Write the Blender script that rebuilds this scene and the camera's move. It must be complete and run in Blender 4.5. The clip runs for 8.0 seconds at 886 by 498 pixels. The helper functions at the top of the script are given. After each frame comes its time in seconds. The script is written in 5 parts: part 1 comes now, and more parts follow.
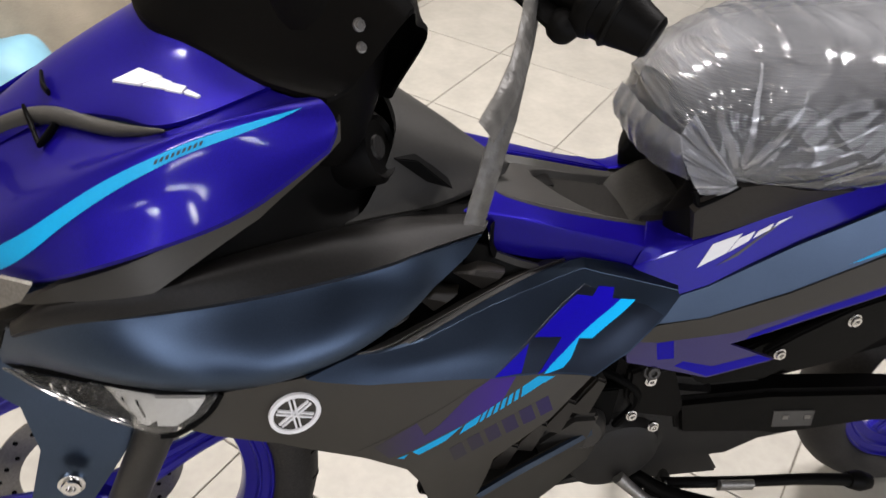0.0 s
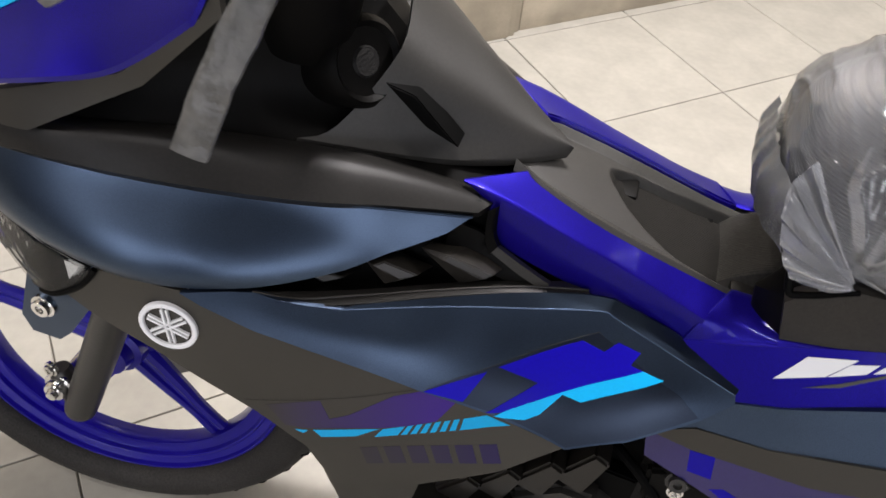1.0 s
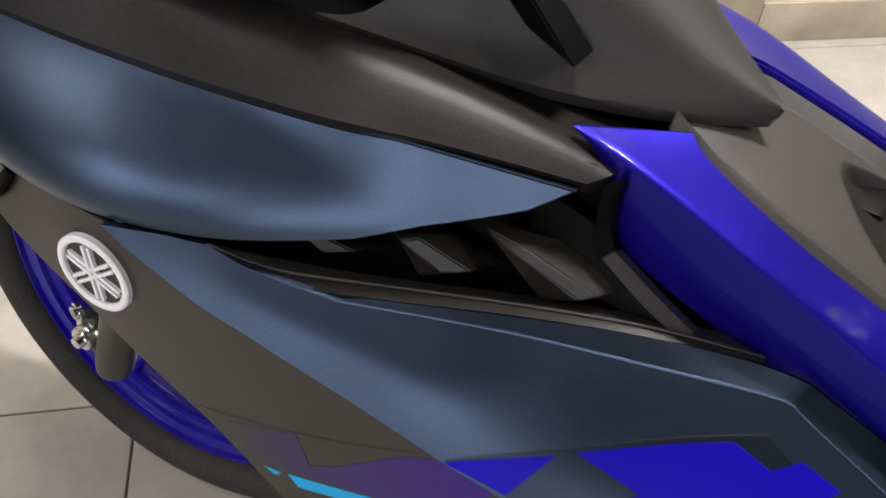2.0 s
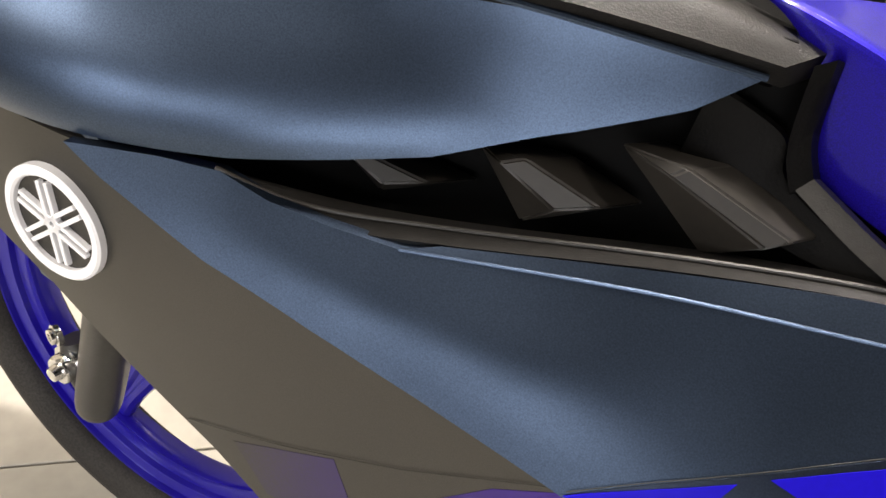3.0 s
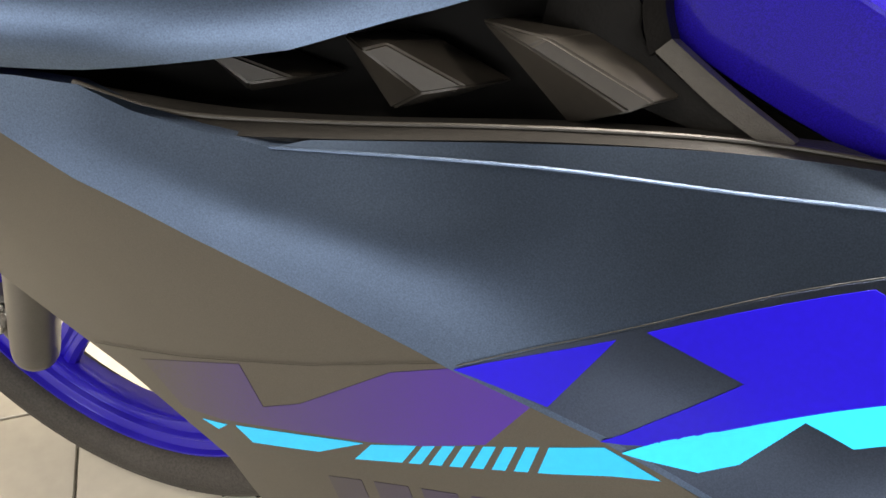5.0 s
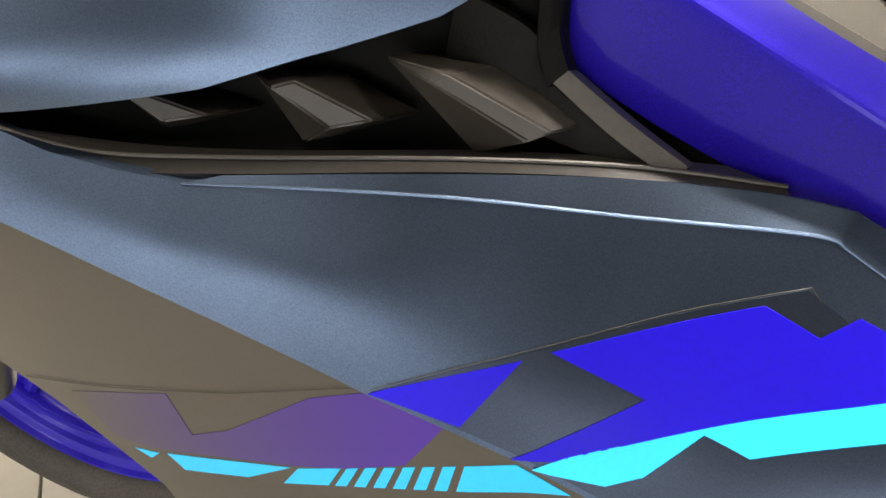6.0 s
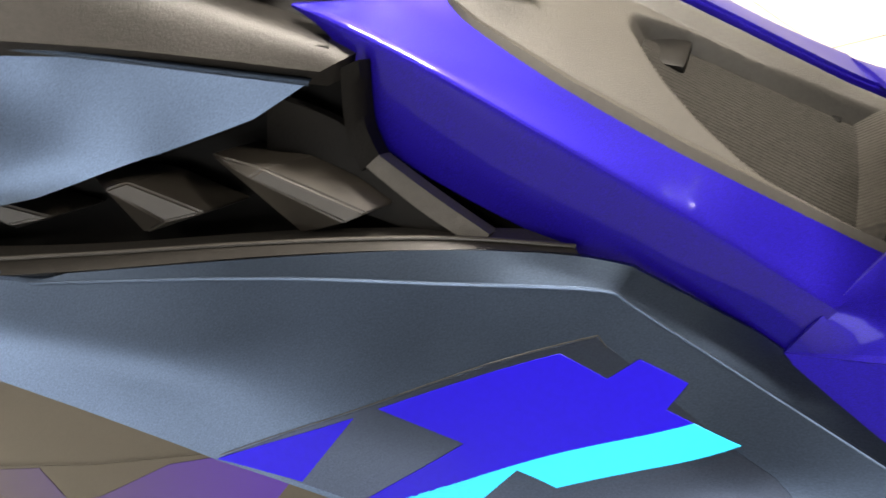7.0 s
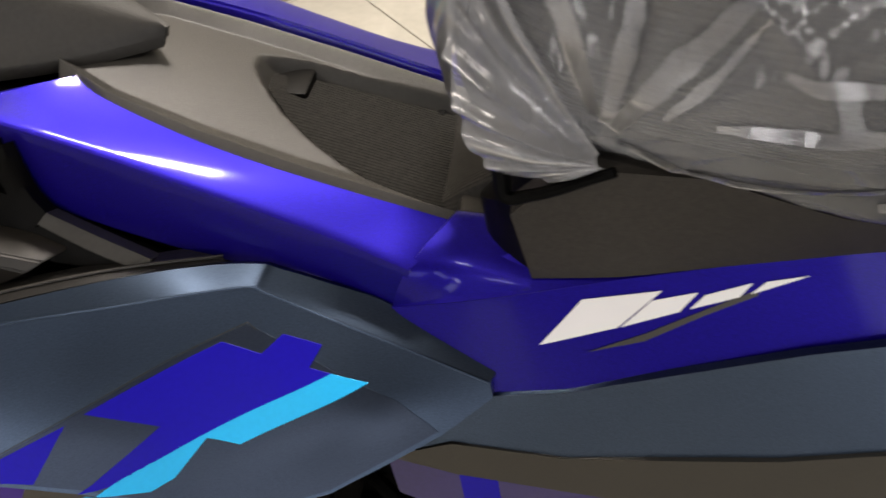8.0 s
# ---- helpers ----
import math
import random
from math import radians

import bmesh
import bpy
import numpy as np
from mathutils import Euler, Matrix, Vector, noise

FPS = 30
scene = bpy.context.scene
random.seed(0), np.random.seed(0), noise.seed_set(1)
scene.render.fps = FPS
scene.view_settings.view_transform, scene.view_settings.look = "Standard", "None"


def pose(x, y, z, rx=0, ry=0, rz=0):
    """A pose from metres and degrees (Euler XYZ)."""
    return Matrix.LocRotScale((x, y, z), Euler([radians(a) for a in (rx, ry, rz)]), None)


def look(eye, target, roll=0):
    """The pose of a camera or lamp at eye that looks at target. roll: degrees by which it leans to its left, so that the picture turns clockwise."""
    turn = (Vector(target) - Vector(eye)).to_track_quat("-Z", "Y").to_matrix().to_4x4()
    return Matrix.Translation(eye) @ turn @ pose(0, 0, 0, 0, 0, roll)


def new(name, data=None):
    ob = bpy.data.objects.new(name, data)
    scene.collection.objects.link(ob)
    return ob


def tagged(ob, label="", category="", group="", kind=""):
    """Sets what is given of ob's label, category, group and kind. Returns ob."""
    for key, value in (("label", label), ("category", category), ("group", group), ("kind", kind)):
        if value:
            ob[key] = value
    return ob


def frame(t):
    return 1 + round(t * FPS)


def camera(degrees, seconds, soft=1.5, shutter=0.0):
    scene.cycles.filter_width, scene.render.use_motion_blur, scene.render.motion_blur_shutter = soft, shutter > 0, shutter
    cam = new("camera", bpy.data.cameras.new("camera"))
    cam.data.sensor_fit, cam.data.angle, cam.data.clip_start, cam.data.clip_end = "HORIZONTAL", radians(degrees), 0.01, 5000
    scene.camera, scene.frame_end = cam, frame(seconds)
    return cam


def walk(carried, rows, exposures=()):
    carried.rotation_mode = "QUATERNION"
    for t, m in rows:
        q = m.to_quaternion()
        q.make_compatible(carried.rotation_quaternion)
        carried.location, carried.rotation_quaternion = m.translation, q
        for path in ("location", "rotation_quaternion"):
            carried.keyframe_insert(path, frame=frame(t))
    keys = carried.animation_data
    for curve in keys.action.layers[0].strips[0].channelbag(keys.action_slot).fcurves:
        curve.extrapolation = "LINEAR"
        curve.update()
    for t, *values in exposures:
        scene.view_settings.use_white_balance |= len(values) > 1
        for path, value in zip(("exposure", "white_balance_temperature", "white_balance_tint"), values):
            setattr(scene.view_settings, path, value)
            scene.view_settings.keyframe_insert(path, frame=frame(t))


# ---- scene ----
cam = camera(57.38, 8.0, 1.5, 0.2)
ROWS = [  # seconds, place, turn
    (0.0, 0.2481, -0.6664, 1.1625, 50.57, -2.91, -13.97),
    (0.2, 0.3089, -0.6789, 1.1542, 50.06, -3.19, -7.04),
    (0.5, 0.3973, -0.6412, 1.1218, 48.74, -3.60, 2.43),
    (0.8, 0.4862, -0.5750, 1.0907, 46.72, -4.26, 11.50),
    (1.0, 0.5295, -0.5334, 1.0827, 45.54, -4.65, 16.83),
    (1.2, 0.5654, -0.4903, 1.0601, 44.38, -5.10, 21.72),
    (1.5, 0.5989, -0.4076, 1.0049, 43.33, -4.83, 27.85),
    (1.8, 0.5713, -0.3623, 0.9342, 43.90, -3.64, 32.21),
    (2.0, 0.5453, -0.3531, 0.9054, 45.69, -3.07, 34.15),
    (2.2, 0.5135, -0.3334, 0.8633, 47.76, -2.68, 35.26),
    (3.3, 0.4908, -0.3249, 0.7849, 51.02, -2.85, 33.67),
    (3.5, 0.4971, -0.3337, 0.7823, 49.80, -2.92, 32.17),
    (4.0, 0.5113, -0.3278, 0.7783, 46.27, -1.89, 29.95),
    (5.3, 0.5228, -0.3187, 0.7852, 45.56, -1.05, 28.39),
    (5.5, 0.5296, -0.3176, 0.7870, 45.86, -1.11, 28.26),
    (6.0, 0.5387, -0.3132, 0.7923, 46.65, -1.00, 26.42),
    (6.5, 0.5528, -0.3030, 0.8060, 45.66, -0.87, 24.93),
    (7.0, 0.5784, -0.2999, 0.8343, 46.12, -0.63, 20.80),
    (7.3, 0.5996, -0.3094, 0.8563, 45.95, -0.31, 17.81),
    (7.5, 0.6211, -0.3087, 0.8669, 45.05, 0.08, 15.69),
    (7.7, 0.6468, -0.3167, 0.8840, 44.54, 0.10, 12.80),
    (8.0, 0.6868, -0.3261, 0.8998, 44.26, 0.78, 7.19),
]
walk(cam, [(t, pose(x, y, z, rx, ry, rz)) for t, x, y, z, rx, ry, rz in ROWS],
     [(0.0, 0.0, 6250, 15), (1.0, 0.03, 6250, 15), (2.0, 0.03, 6400, 15), (3.3, 0.87, 6850, 12), (4.0, 0.85, 6900, 11), (5.3, 1.25, 7150, 11), (6.5, 1.2, 7150, 11), (7.0, 1.25, 7150, 11), (7.5, 1.1, 7300, 12), (7.65, 0.4, 7200, 12), (7.8, 0.0, 7000, 12), (8.0, 0.0, 6900, 13)])
from mathutils import geometry
from mathutils.bvhtree import BVHTree

# ---- light ----
world = bpy.data.worlds.new("room_air")
scene.world = world
world.use_nodes = True
world.node_tree.nodes["Background"].inputs[0].default_value = (0.9, 0.92, 1.0, 1)
world.node_tree.nodes["Background"].inputs[1].default_value = 0.01


def ceiling_lamp(x, y, z, sx, sy, power, color=(1.0, 0.96, 0.9)):
    data = bpy.data.lights.new("ceiling_lamp", "AREA")
    data.shape, data.size, data.size_y, data.energy, data.color = "RECTANGLE", sx, sy, power, color
    ob = new("ceiling_lamp", data)
    ob.matrix_world = pose(x, y, z)
    return ob


# unseen lamps; the last two are added, for floor brightness and a rail glint
LAMPS = [(-1.2, -2.7, 15), (-2.0, -2.1, 15), (-1.8, -3.1, 15), (-2.7, -2.6, 15), (-1.5, -1.7, 15), (3.0, 0.6, 70), (0.62, 0.88, 110), (-0.9, 0.6, 50), (0.3, -0.9, 12)]
for lx, ly, watts in LAMPS:
    ceiling_lamp(lx, ly, 2.86, 0.62 if watts > 30 else 0.42, 0.16 if watts > 30 else 0.09, watts, (1.0, 0.955, 0.89))


# ---- materials ----
def material(name, color, rough=0.5, metal=0.0, coat=0.0, spec=0.5, grain=0.0, grain_scale=400.0, bump=0.0, bump_scale=300.0, dirt=0.0, coat_rough=0.05, flake=0.0):
    """A procedural surface: base colour with fine grain, larger soft variation, bump and roughness variation."""
    mat = bpy.data.materials.new(name)
    mat.use_nodes = True
    nt = mat.node_tree
    b = nt.nodes["Principled BSDF"]
    b.inputs["Base Color"].default_value = (*color, 1)
    b.inputs["Roughness"].default_value = rough
    b.inputs["Metallic"].default_value = metal
    b.inputs["Coat Weight"].default_value = coat
    b.inputs["Coat Roughness"].default_value = coat_rough
    b.inputs["Specular IOR Level"].default_value = spec
    co = nt.nodes.new("ShaderNodeTexCoord")
    last = None
    if grain or dirt or flake:
        rgb = nt.nodes.new("ShaderNodeRGB")
        rgb.outputs[0].default_value = (*color, 1)
        last = rgb.outputs[0]
        for amount, scale, detail in ((grain, grain_scale, 2.0), (dirt, 9.0, 5.0), (flake, 2500.0, 0.0)):
            if not amount:
                continue
            n = nt.nodes.new("ShaderNodeTexNoise")
            n.inputs["Scale"].default_value, n.inputs["Detail"].default_value = scale, detail
            nt.links.new(co.outputs["Object"], n.inputs["Vector"])
            r = nt.nodes.new("ShaderNodeMapRange")
            r.inputs["From Min"].default_value, r.inputs["From Max"].default_value = 0.3, 0.7
            r.inputs["To Min"].default_value, r.inputs["To Max"].default_value = 1 - amount, 1 + amount
            nt.links.new(n.outputs["Fac"], r.inputs["Value"])
            m = nt.nodes.new("ShaderNodeVectorMath")
            m.operation = "SCALE"
            nt.links.new(last, m.inputs[0])
            nt.links.new(r.outputs["Result"], m.inputs["Scale"])
            last = m.outputs[0]
        nt.links.new(last, b.inputs["Base Color"])
    n = nt.nodes.new("ShaderNodeTexNoise")
    n.inputs["Scale"].default_value, n.inputs["Detail"].default_value = 22.0, 6.0
    nt.links.new(co.outputs["Object"], n.inputs["Vector"])
    r = nt.nodes.new("ShaderNodeMapRange")
    r.inputs["To Min"].default_value, r.inputs["To Max"].default_value = max(rough - 0.05, 0.0), min(rough + 0.06, 1.0)
    nt.links.new(n.outputs["Fac"], r.inputs["Value"])
    nt.links.new(r.outputs["Result"], b.inputs["Roughness"])
    if bump:
        n = nt.nodes.new("ShaderNodeTexNoise")
        n.inputs["Scale"].default_value, n.inputs["Detail"].default_value = bump_scale, 3.0
        nt.links.new(co.outputs["Object"], n.inputs["Vector"])
        bm = nt.nodes.new("ShaderNodeBump")
        bm.inputs["Strength"].default_value, bm.inputs["Distance"].default_value = bump, 0.002
        nt.links.new(n.outputs["Fac"], bm.inputs["Height"])
        nt.links.new(bm.outputs[0], b.inputs["Normal"])
    return mat


M_NAVY = material("navy_matte_paint", (0.060, 0.084, 0.128), 0.33, 1.0, grain=0.18, grain_scale=1700, dirt=0.09)
M_GRAY = material("gray_matte_paint", (0.072, 0.069, 0.063), 0.42, 0.9, grain=0.08, grain_scale=2200, dirt=0.05)
M_BLUE = material("blue_gloss_paint", (0.008, 0.003, 0.205), 0.40, 0.6, coat=0.30, flake=0.25, dirt=0.06, coat_rough=0.07, spec=0.15)
M_BLUE_RIM = material("blue_rim_paint", (0.008, 0.003, 0.24), 0.3, 0.1, coat=0.6, dirt=0.1, coat_rough=0.08, spec=0.2)
for mat in (M_BLUE, M_BLUE_RIM):
    mat.node_tree.nodes["Principled BSDF"].inputs["Coat IOR"].default_value = 1.4
M_DECAL = material("blue_film", (0.005, 0.001, 0.29), 0.4, 0.0, grain=0.05, spec=0.15)
# clear film over navy, darkened for the dim surroundings it mirrors
M_DARK_FILM = material("darkened_clear_film", (0.042, 0.054, 0.080), 0.35, 1.0, grain=0.12, grain_scale=1700, dirt=0.08)
M_VIOLET_BAND = material("violet_gloss_paint", (0.020, 0.012, 0.105), 0.35, 0.2, grain=0.08, coat=0.3)


def printed_fade(name, ink, ground, x0, x1):
    """A printed film whose ink thins out along the panel."""
    mat = material(name, ink, 0.40, 0.75, spec=0.3)
    nt = mat.node_tree
    co = nt.nodes.new("ShaderNodeTexCoord")
    sep = nt.nodes.new("ShaderNodeSeparateXYZ")
    nt.links.new(co.outputs["Object"], sep.inputs[0])
    r = nt.nodes.new("ShaderNodeMapRange")
    r.inputs["From Min"].default_value, r.inputs["From Max"].default_value = x0, x1
    nt.links.new(sep.outputs["X"], r.inputs["Value"])
    dots = nt.nodes.new("ShaderNodeTexNoise")
    dots.inputs["Scale"].default_value = 900.0
    nt.links.new(co.outputs["Object"], dots.inputs["Vector"])
    add = nt.nodes.new("ShaderNodeMath")
    add.operation = "MULTIPLY_ADD"
    nt.links.new(dots.outputs["Fac"], add.inputs[0])
    add.inputs[1].default_value = 0.25
    nt.links.new(r.outputs["Result"], add.inputs[2])
    off = nt.nodes.new("ShaderNodeMath")
    off.operation, off.use_clamp = "SUBTRACT", True
    nt.links.new(add.outputs[0], off.inputs[0])
    off.inputs[1].default_value = 0.125
    mix = nt.nodes.new("ShaderNodeMix")
    mix.data_type = "RGBA"
    nt.links.new(off.outputs[0], mix.inputs["Factor"])
    mix.inputs[6].default_value, mix.inputs[7].default_value = (*ground, 1), (*ink, 1)
    nt.links.new(mix.outputs[2], nt.nodes["Principled BSDF"].inputs["Base Color"])
    return mat


M_FADE = printed_fade("violet_fading_film", (0.062, 0.028, 0.27), (0.061, 0.0575, 0.052), 0.325, 0.47)
M_VIOLET_INK = printed_fade("violet_fading_ink", (0.034, 0.026, 0.10), (0.058, 0.055, 0.051), 0.38, 0.53)
M_CYAN = material("cyan_film", (0.004, 0.36, 0.70), 0.4, 0.0, grain=0.03, spec=0.2)
M_WHITE = material("white_film", (0.82, 0.82, 0.84), 0.35, 0.0, dirt=0.05)
M_INK = material("dark_ink", (0.012, 0.02, 0.035), 0.5)
M_BLACK = material("black_plastic", (0.0024, 0.0022, 0.0020), 0.48, grain=0.2, bump=0.12, bump_scale=900, spec=0.08)
M_TRAY = material("dark_gray_plastic", (0.031, 0.0295, 0.0268), 0.45, grain=0.10, bump=0.15, bump_scale=1400, spec=0.4)
M_PAD = material("ribbed_dark_plastic", (0.014, 0.0132, 0.0118), 0.7, grain=0.3, bump=0.2, bump_scale=1600, spec=0.1)
M_PAD_END = material("ribbed_end_plastic", (0.022, 0.0208, 0.0187), 0.6, grain=0.3, bump=0.2, bump_scale=1600, spec=0.2)
M_LEDGE = material("satin_black_plastic", (0.011, 0.0102, 0.0094), 0.40, grain=0.2, bump=0.12, bump_scale=1400, spec=0.22)
# lighter brownish copy of the ledge black, with light put into the colour
M_BASE_LIT = material("lit_black_plastic", (0.024, 0.0215, 0.0185), 0.45, grain=0.2, bump=0.12, bump_scale=1400, spec=0.3)
# black plastic, and the shade of hollows, gaps and grooves put into colour
M_DEEP = material("deep_black_and_shade", (0.0015, 0.0015, 0.0015), 0.6, grain=0.2, spec=0.06)
M_FIN = material("worn_black_plastic", (0.014, 0.0122, 0.0101), 0.40, grain=0.15, dirt=0.15, spec=0.4)
M_RUBBER = material("tyre_rubber", (0.026, 0.024, 0.022), 0.72, grain=0.3, bump=0.3, bump_scale=350, dirt=0.3, spec=0.25)
M_ENGINE = material("dark_cast_metal", (0.010, 0.0095, 0.009), 0.5, 0.4, grain=0.3, bump=0.4, bump_scale=500, dirt=0.2)
M_ALLOY = material("grey_alloy", (0.26, 0.25, 0.235), 0.4, 0.85, grain=0.15, dirt=0.15)
M_SILVER = material("silvered_plastic", (0.66, 0.65, 0.62), 0.25, 0.25, dirt=0.15, grain=0.1, grain_scale=300)
M_CHROME = material("chrome", (0.75, 0.74, 0.72), 0.14, 1.0, dirt=0.08)
M_FORK = material("fork_metal", (0.045, 0.043, 0.040), 0.38, 0.6, grain=0.1, dirt=0.1)
M_SEAT = material("black_vinyl", (0.017, 0.017, 0.018), 0.55, grain=0.3, bump=0.3, bump_scale=900, spec=0.25)
def ribbed(mat, scale, axis="Z", strength=0.5):
    nt = mat.node_tree
    w = nt.nodes.new("ShaderNodeTexWave")
    w.wave_type, w.bands_direction = "BANDS", axis
    w.inputs["Scale"].default_value, w.inputs["Distortion"].default_value = scale, 0.4
    co = nt.nodes.new("ShaderNodeTexCoord")
    nt.links.new(co.outputs["Object"], w.inputs["Vector"])
    bm = nt.nodes.new("ShaderNodeBump")
    bm.inputs["Strength"].default_value, bm.inputs["Distance"].default_value = strength, 0.0008
    nt.links.new(w.outputs["Fac"], bm.inputs["Height"])
    b = nt.nodes["Principled BSDF"]
    if b.inputs["Normal"].links:
        nt.links.new(b.inputs["Normal"].links[0].from_socket, bm.inputs["Normal"])
    nt.links.new(bm.outputs[0], b.inputs["Normal"])


ribbed(M_SEAT, 120.0, "Z", 0.75)
ribbed(M_PAD, 150.0, "Y", 0.55)
ribbed(M_PAD_END, 150.0, "Y", 0.35)
M_STRAP = material("foam_strap", (0.10, 0.096, 0.088), 0.36, grain=0.3, grain_scale=120, bump=0.9, bump_scale=110, dirt=0.35)
M_LABEL = material("sticker_silver", (0.07, 0.068, 0.065), 0.4, 0.3, dirt=0.2)
M_GROUT = material("grout", (0.13, 0.118, 0.096), 0.9, dirt=0.3)
M_WALL = material("painted_wall", (0.62, 0.58, 0.5), 0.7, grain=0.05, dirt=0.12, bump=0.1, bump_scale=60)
M_PLINTH = material("beige_plinth", (0.40, 0.35, 0.27), 0.45, grain=0.1, dirt=0.2)
M_CEIL = material("grey_ceiling", (0.24, 0.237, 0.23), 0.8, dirt=0.05)
M_FITTING = material("white_enamel", (0.75, 0.74, 0.72), 0.5, dirt=0.05)
M_FAR = material("dark_grey_wall_paint", (0.07, 0.07, 0.075), 0.7, dirt=0.15)
M_CLOTH = material("pale_blue_cloth", (0.16, 0.33, 0.42), 0.55, dirt=0.2, bump=0.4, bump_scale=40)


def tile_material():
    mat = material("cream_tile", (0.385, 0.366, 0.322), 0.3, dirt=0.10, grain=0.04, grain_scale=60, spec=0.5)
    nt = mat.node_tree
    b = nt.nodes["Principled BSDF"]
    info = nt.nodes.new("ShaderNodeObjectInfo")
    r = nt.nodes.new("ShaderNodeMapRange")
    r.inputs["To Min"].default_value, r.inputs["To Max"].default_value = 0.94, 1.05
    nt.links.new(info.outputs["Random"], r.inputs["Value"])
    m = nt.nodes.new("ShaderNodeVectorMath")
    m.operation = "SCALE"
    old = b.inputs["Base Color"].links[0].from_socket
    nt.links.new(old, m.inputs[0])
    nt.links.new(r.outputs["Result"], m.inputs["Scale"])
    nt.links.new(m.outputs[0], b.inputs["Base Color"])
    return mat


def clear_material(name, color, rough, film, stretch=(1, 1, 1), scale=14.0, relief=0.004, low=0.35, high=2.2, folds=False, ior=1.45):
    """Clear plastic: mostly see-through, with gloss that grows at grazing angles; film is the milky share."""
    mat = bpy.data.materials.new(name)
    mat.use_nodes = True
    nt = mat.node_tree
    nt.nodes.remove(nt.nodes["Principled BSDF"])
    out = nt.nodes["Material Output"]
    clear = nt.nodes.new("ShaderNodeBsdfTransparent")
    clear.inputs[0].default_value = (*color, 1)
    gloss = nt.nodes.new("ShaderNodeBsdfGlossy")
    gloss.inputs["Roughness"].default_value = rough
    milk = nt.nodes.new("ShaderNodeBsdfDiffuse")
    milk.inputs[0].default_value = (0.76, 0.78, 0.82, 1)
    fres = nt.nodes.new("ShaderNodeFresnel")
    fres.inputs["IOR"].default_value = ior
    co = nt.nodes.new("ShaderNodeTexCoord")
    mp = nt.nodes.new("ShaderNodeMapping")
    mp.inputs["Scale"].default_value = stretch
    mp.inputs["Rotation"].default_value = (0, 0.5, 0)
    nt.links.new(co.outputs["Object"], mp.inputs["Vector"])
    n = nt.nodes.new("ShaderNodeTexNoise")
    n.inputs["Scale"].default_value, n.inputs["Detail"].default_value, n.inputs["Distortion"].default_value = scale, 1.5, 0.1
    nt.links.new(mp.outputs[0], n.inputs["Vector"])
    ramp = nt.nodes.new("ShaderNodeMapRange")
    ramp.inputs["From Min"].default_value, ramp.inputs["From Max"].default_value = 0.42, 0.75
    ramp.inputs["To Min"].default_value, ramp.inputs["To Max"].default_value = film * low, film * high
    nt.links.new(n.outputs["Fac"], ramp.inputs["Value"])
    bump = nt.nodes.new("ShaderNodeBump")
    bump.inputs["Strength"].default_value, bump.inputs["Distance"].default_value = 0.6, relief
    height = n.outputs["Fac"]
    if folds:  # thin creases where the film doubles
        c = nt.nodes.new("ShaderNodeMath")
        c.operation = "SUBTRACT"
        nt.links.new(n.outputs["Fac"], c.inputs[0])
        c.inputs[1].default_value = 0.5
        a = nt.nodes.new("ShaderNodeMath")
        a.operation = "ABSOLUTE"
        nt.links.new(c.outputs[0], a.inputs[0])
        ramp.inputs["From Min"].default_value, ramp.inputs["From Max"].default_value = 0.045, 0.0
        nt.links.new(a.outputs[0], ramp.inputs["Value"])
        height = ramp.outputs["Result"]
    nt.links.new(height, bump.inputs["Height"])
    nt.links.new(bump.outputs[0], gloss.inputs["Normal"])
    nt.links.new(bump.outputs[0], fres.inputs["Normal"])
    one, two = nt.nodes.new("ShaderNodeMixShader"), nt.nodes.new("ShaderNodeMixShader")
    nt.links.new(ramp.outputs["Result"], one.inputs[0])
    nt.links.new(clear.outputs[0], one.inputs[1])
    nt.links.new(milk.outputs[0], one.inputs[2])
    nt.links.new(fres.outputs[0], two.inputs[0])
    nt.links.new(one.outputs[0], two.inputs[1])
    nt.links.new(gloss.outputs[0], two.inputs[2])
    nt.links.new(two.outputs[0], out.inputs[0])
    return mat


M_TILE = tile_material()
M_WRAP = clear_material("clear_wrap", (0.97, 0.97, 0.98), 0.12, 0.17, (1.0, 1.0, 1.0), 12.0, 0.001, 0.7, 1.3, False, 1.6)
M_WRAP_THICK = clear_material("bunched_wrap", (0.95, 0.95, 0.97), 0.16, 0.17, (1.0, 1.0, 1.0), 14.0, 0.001, 0.7, 1.5, False, 1.5)
M_WRAP_FOLD = clear_material("folded_wrap", (0.97, 0.97, 0.98), 0.10, 0.22, (1.0, 1.0, 1.0), 30.0, 0.002, 0.4, 1.7, False, 1.6)
M_LENS = clear_material("clear_lens", (0.93, 0.93, 0.92), 0.05, 0.02)


# ---- mesh tools ----
def link(name, verts, faces, mat, parent=None, label="", smooth=True):
    me = bpy.data.meshes.new(name)
    me.from_pydata([tuple(v) for v in verts], [], [tuple(f) for f in faces])
    me.materials.append(mat)
    me.update()
    bm = bmesh.new()
    bm.from_mesh(me)
    bmesh.ops.recalc_face_normals(bm, faces=bm.faces)
    bm.to_mesh(me)
    bm.free()
    if smooth:
        me.shade_smooth()
        me.set_sharp_from_angle(angle=radians(38))
    ob = new(name, me)
    if parent:
        ob.parent = parent
        ob.matrix_parent_inverse = parent.matrix_world.inverted()
    if label:
        ob["label"] = label
    return ob


def part(name, bm, mat, parent, label="", smooth=True):
    """Link a bmesh as one mesh object under a thing or a part."""
    bm.verts.ensure_lookup_table()
    bm.verts.index_update()
    v = [tuple(p.co) for p in bm.verts]
    f = [[p.index for p in face.verts] for face in bm.faces]
    bm.free()
    return link(name, v, f, mat, parent, label, smooth)


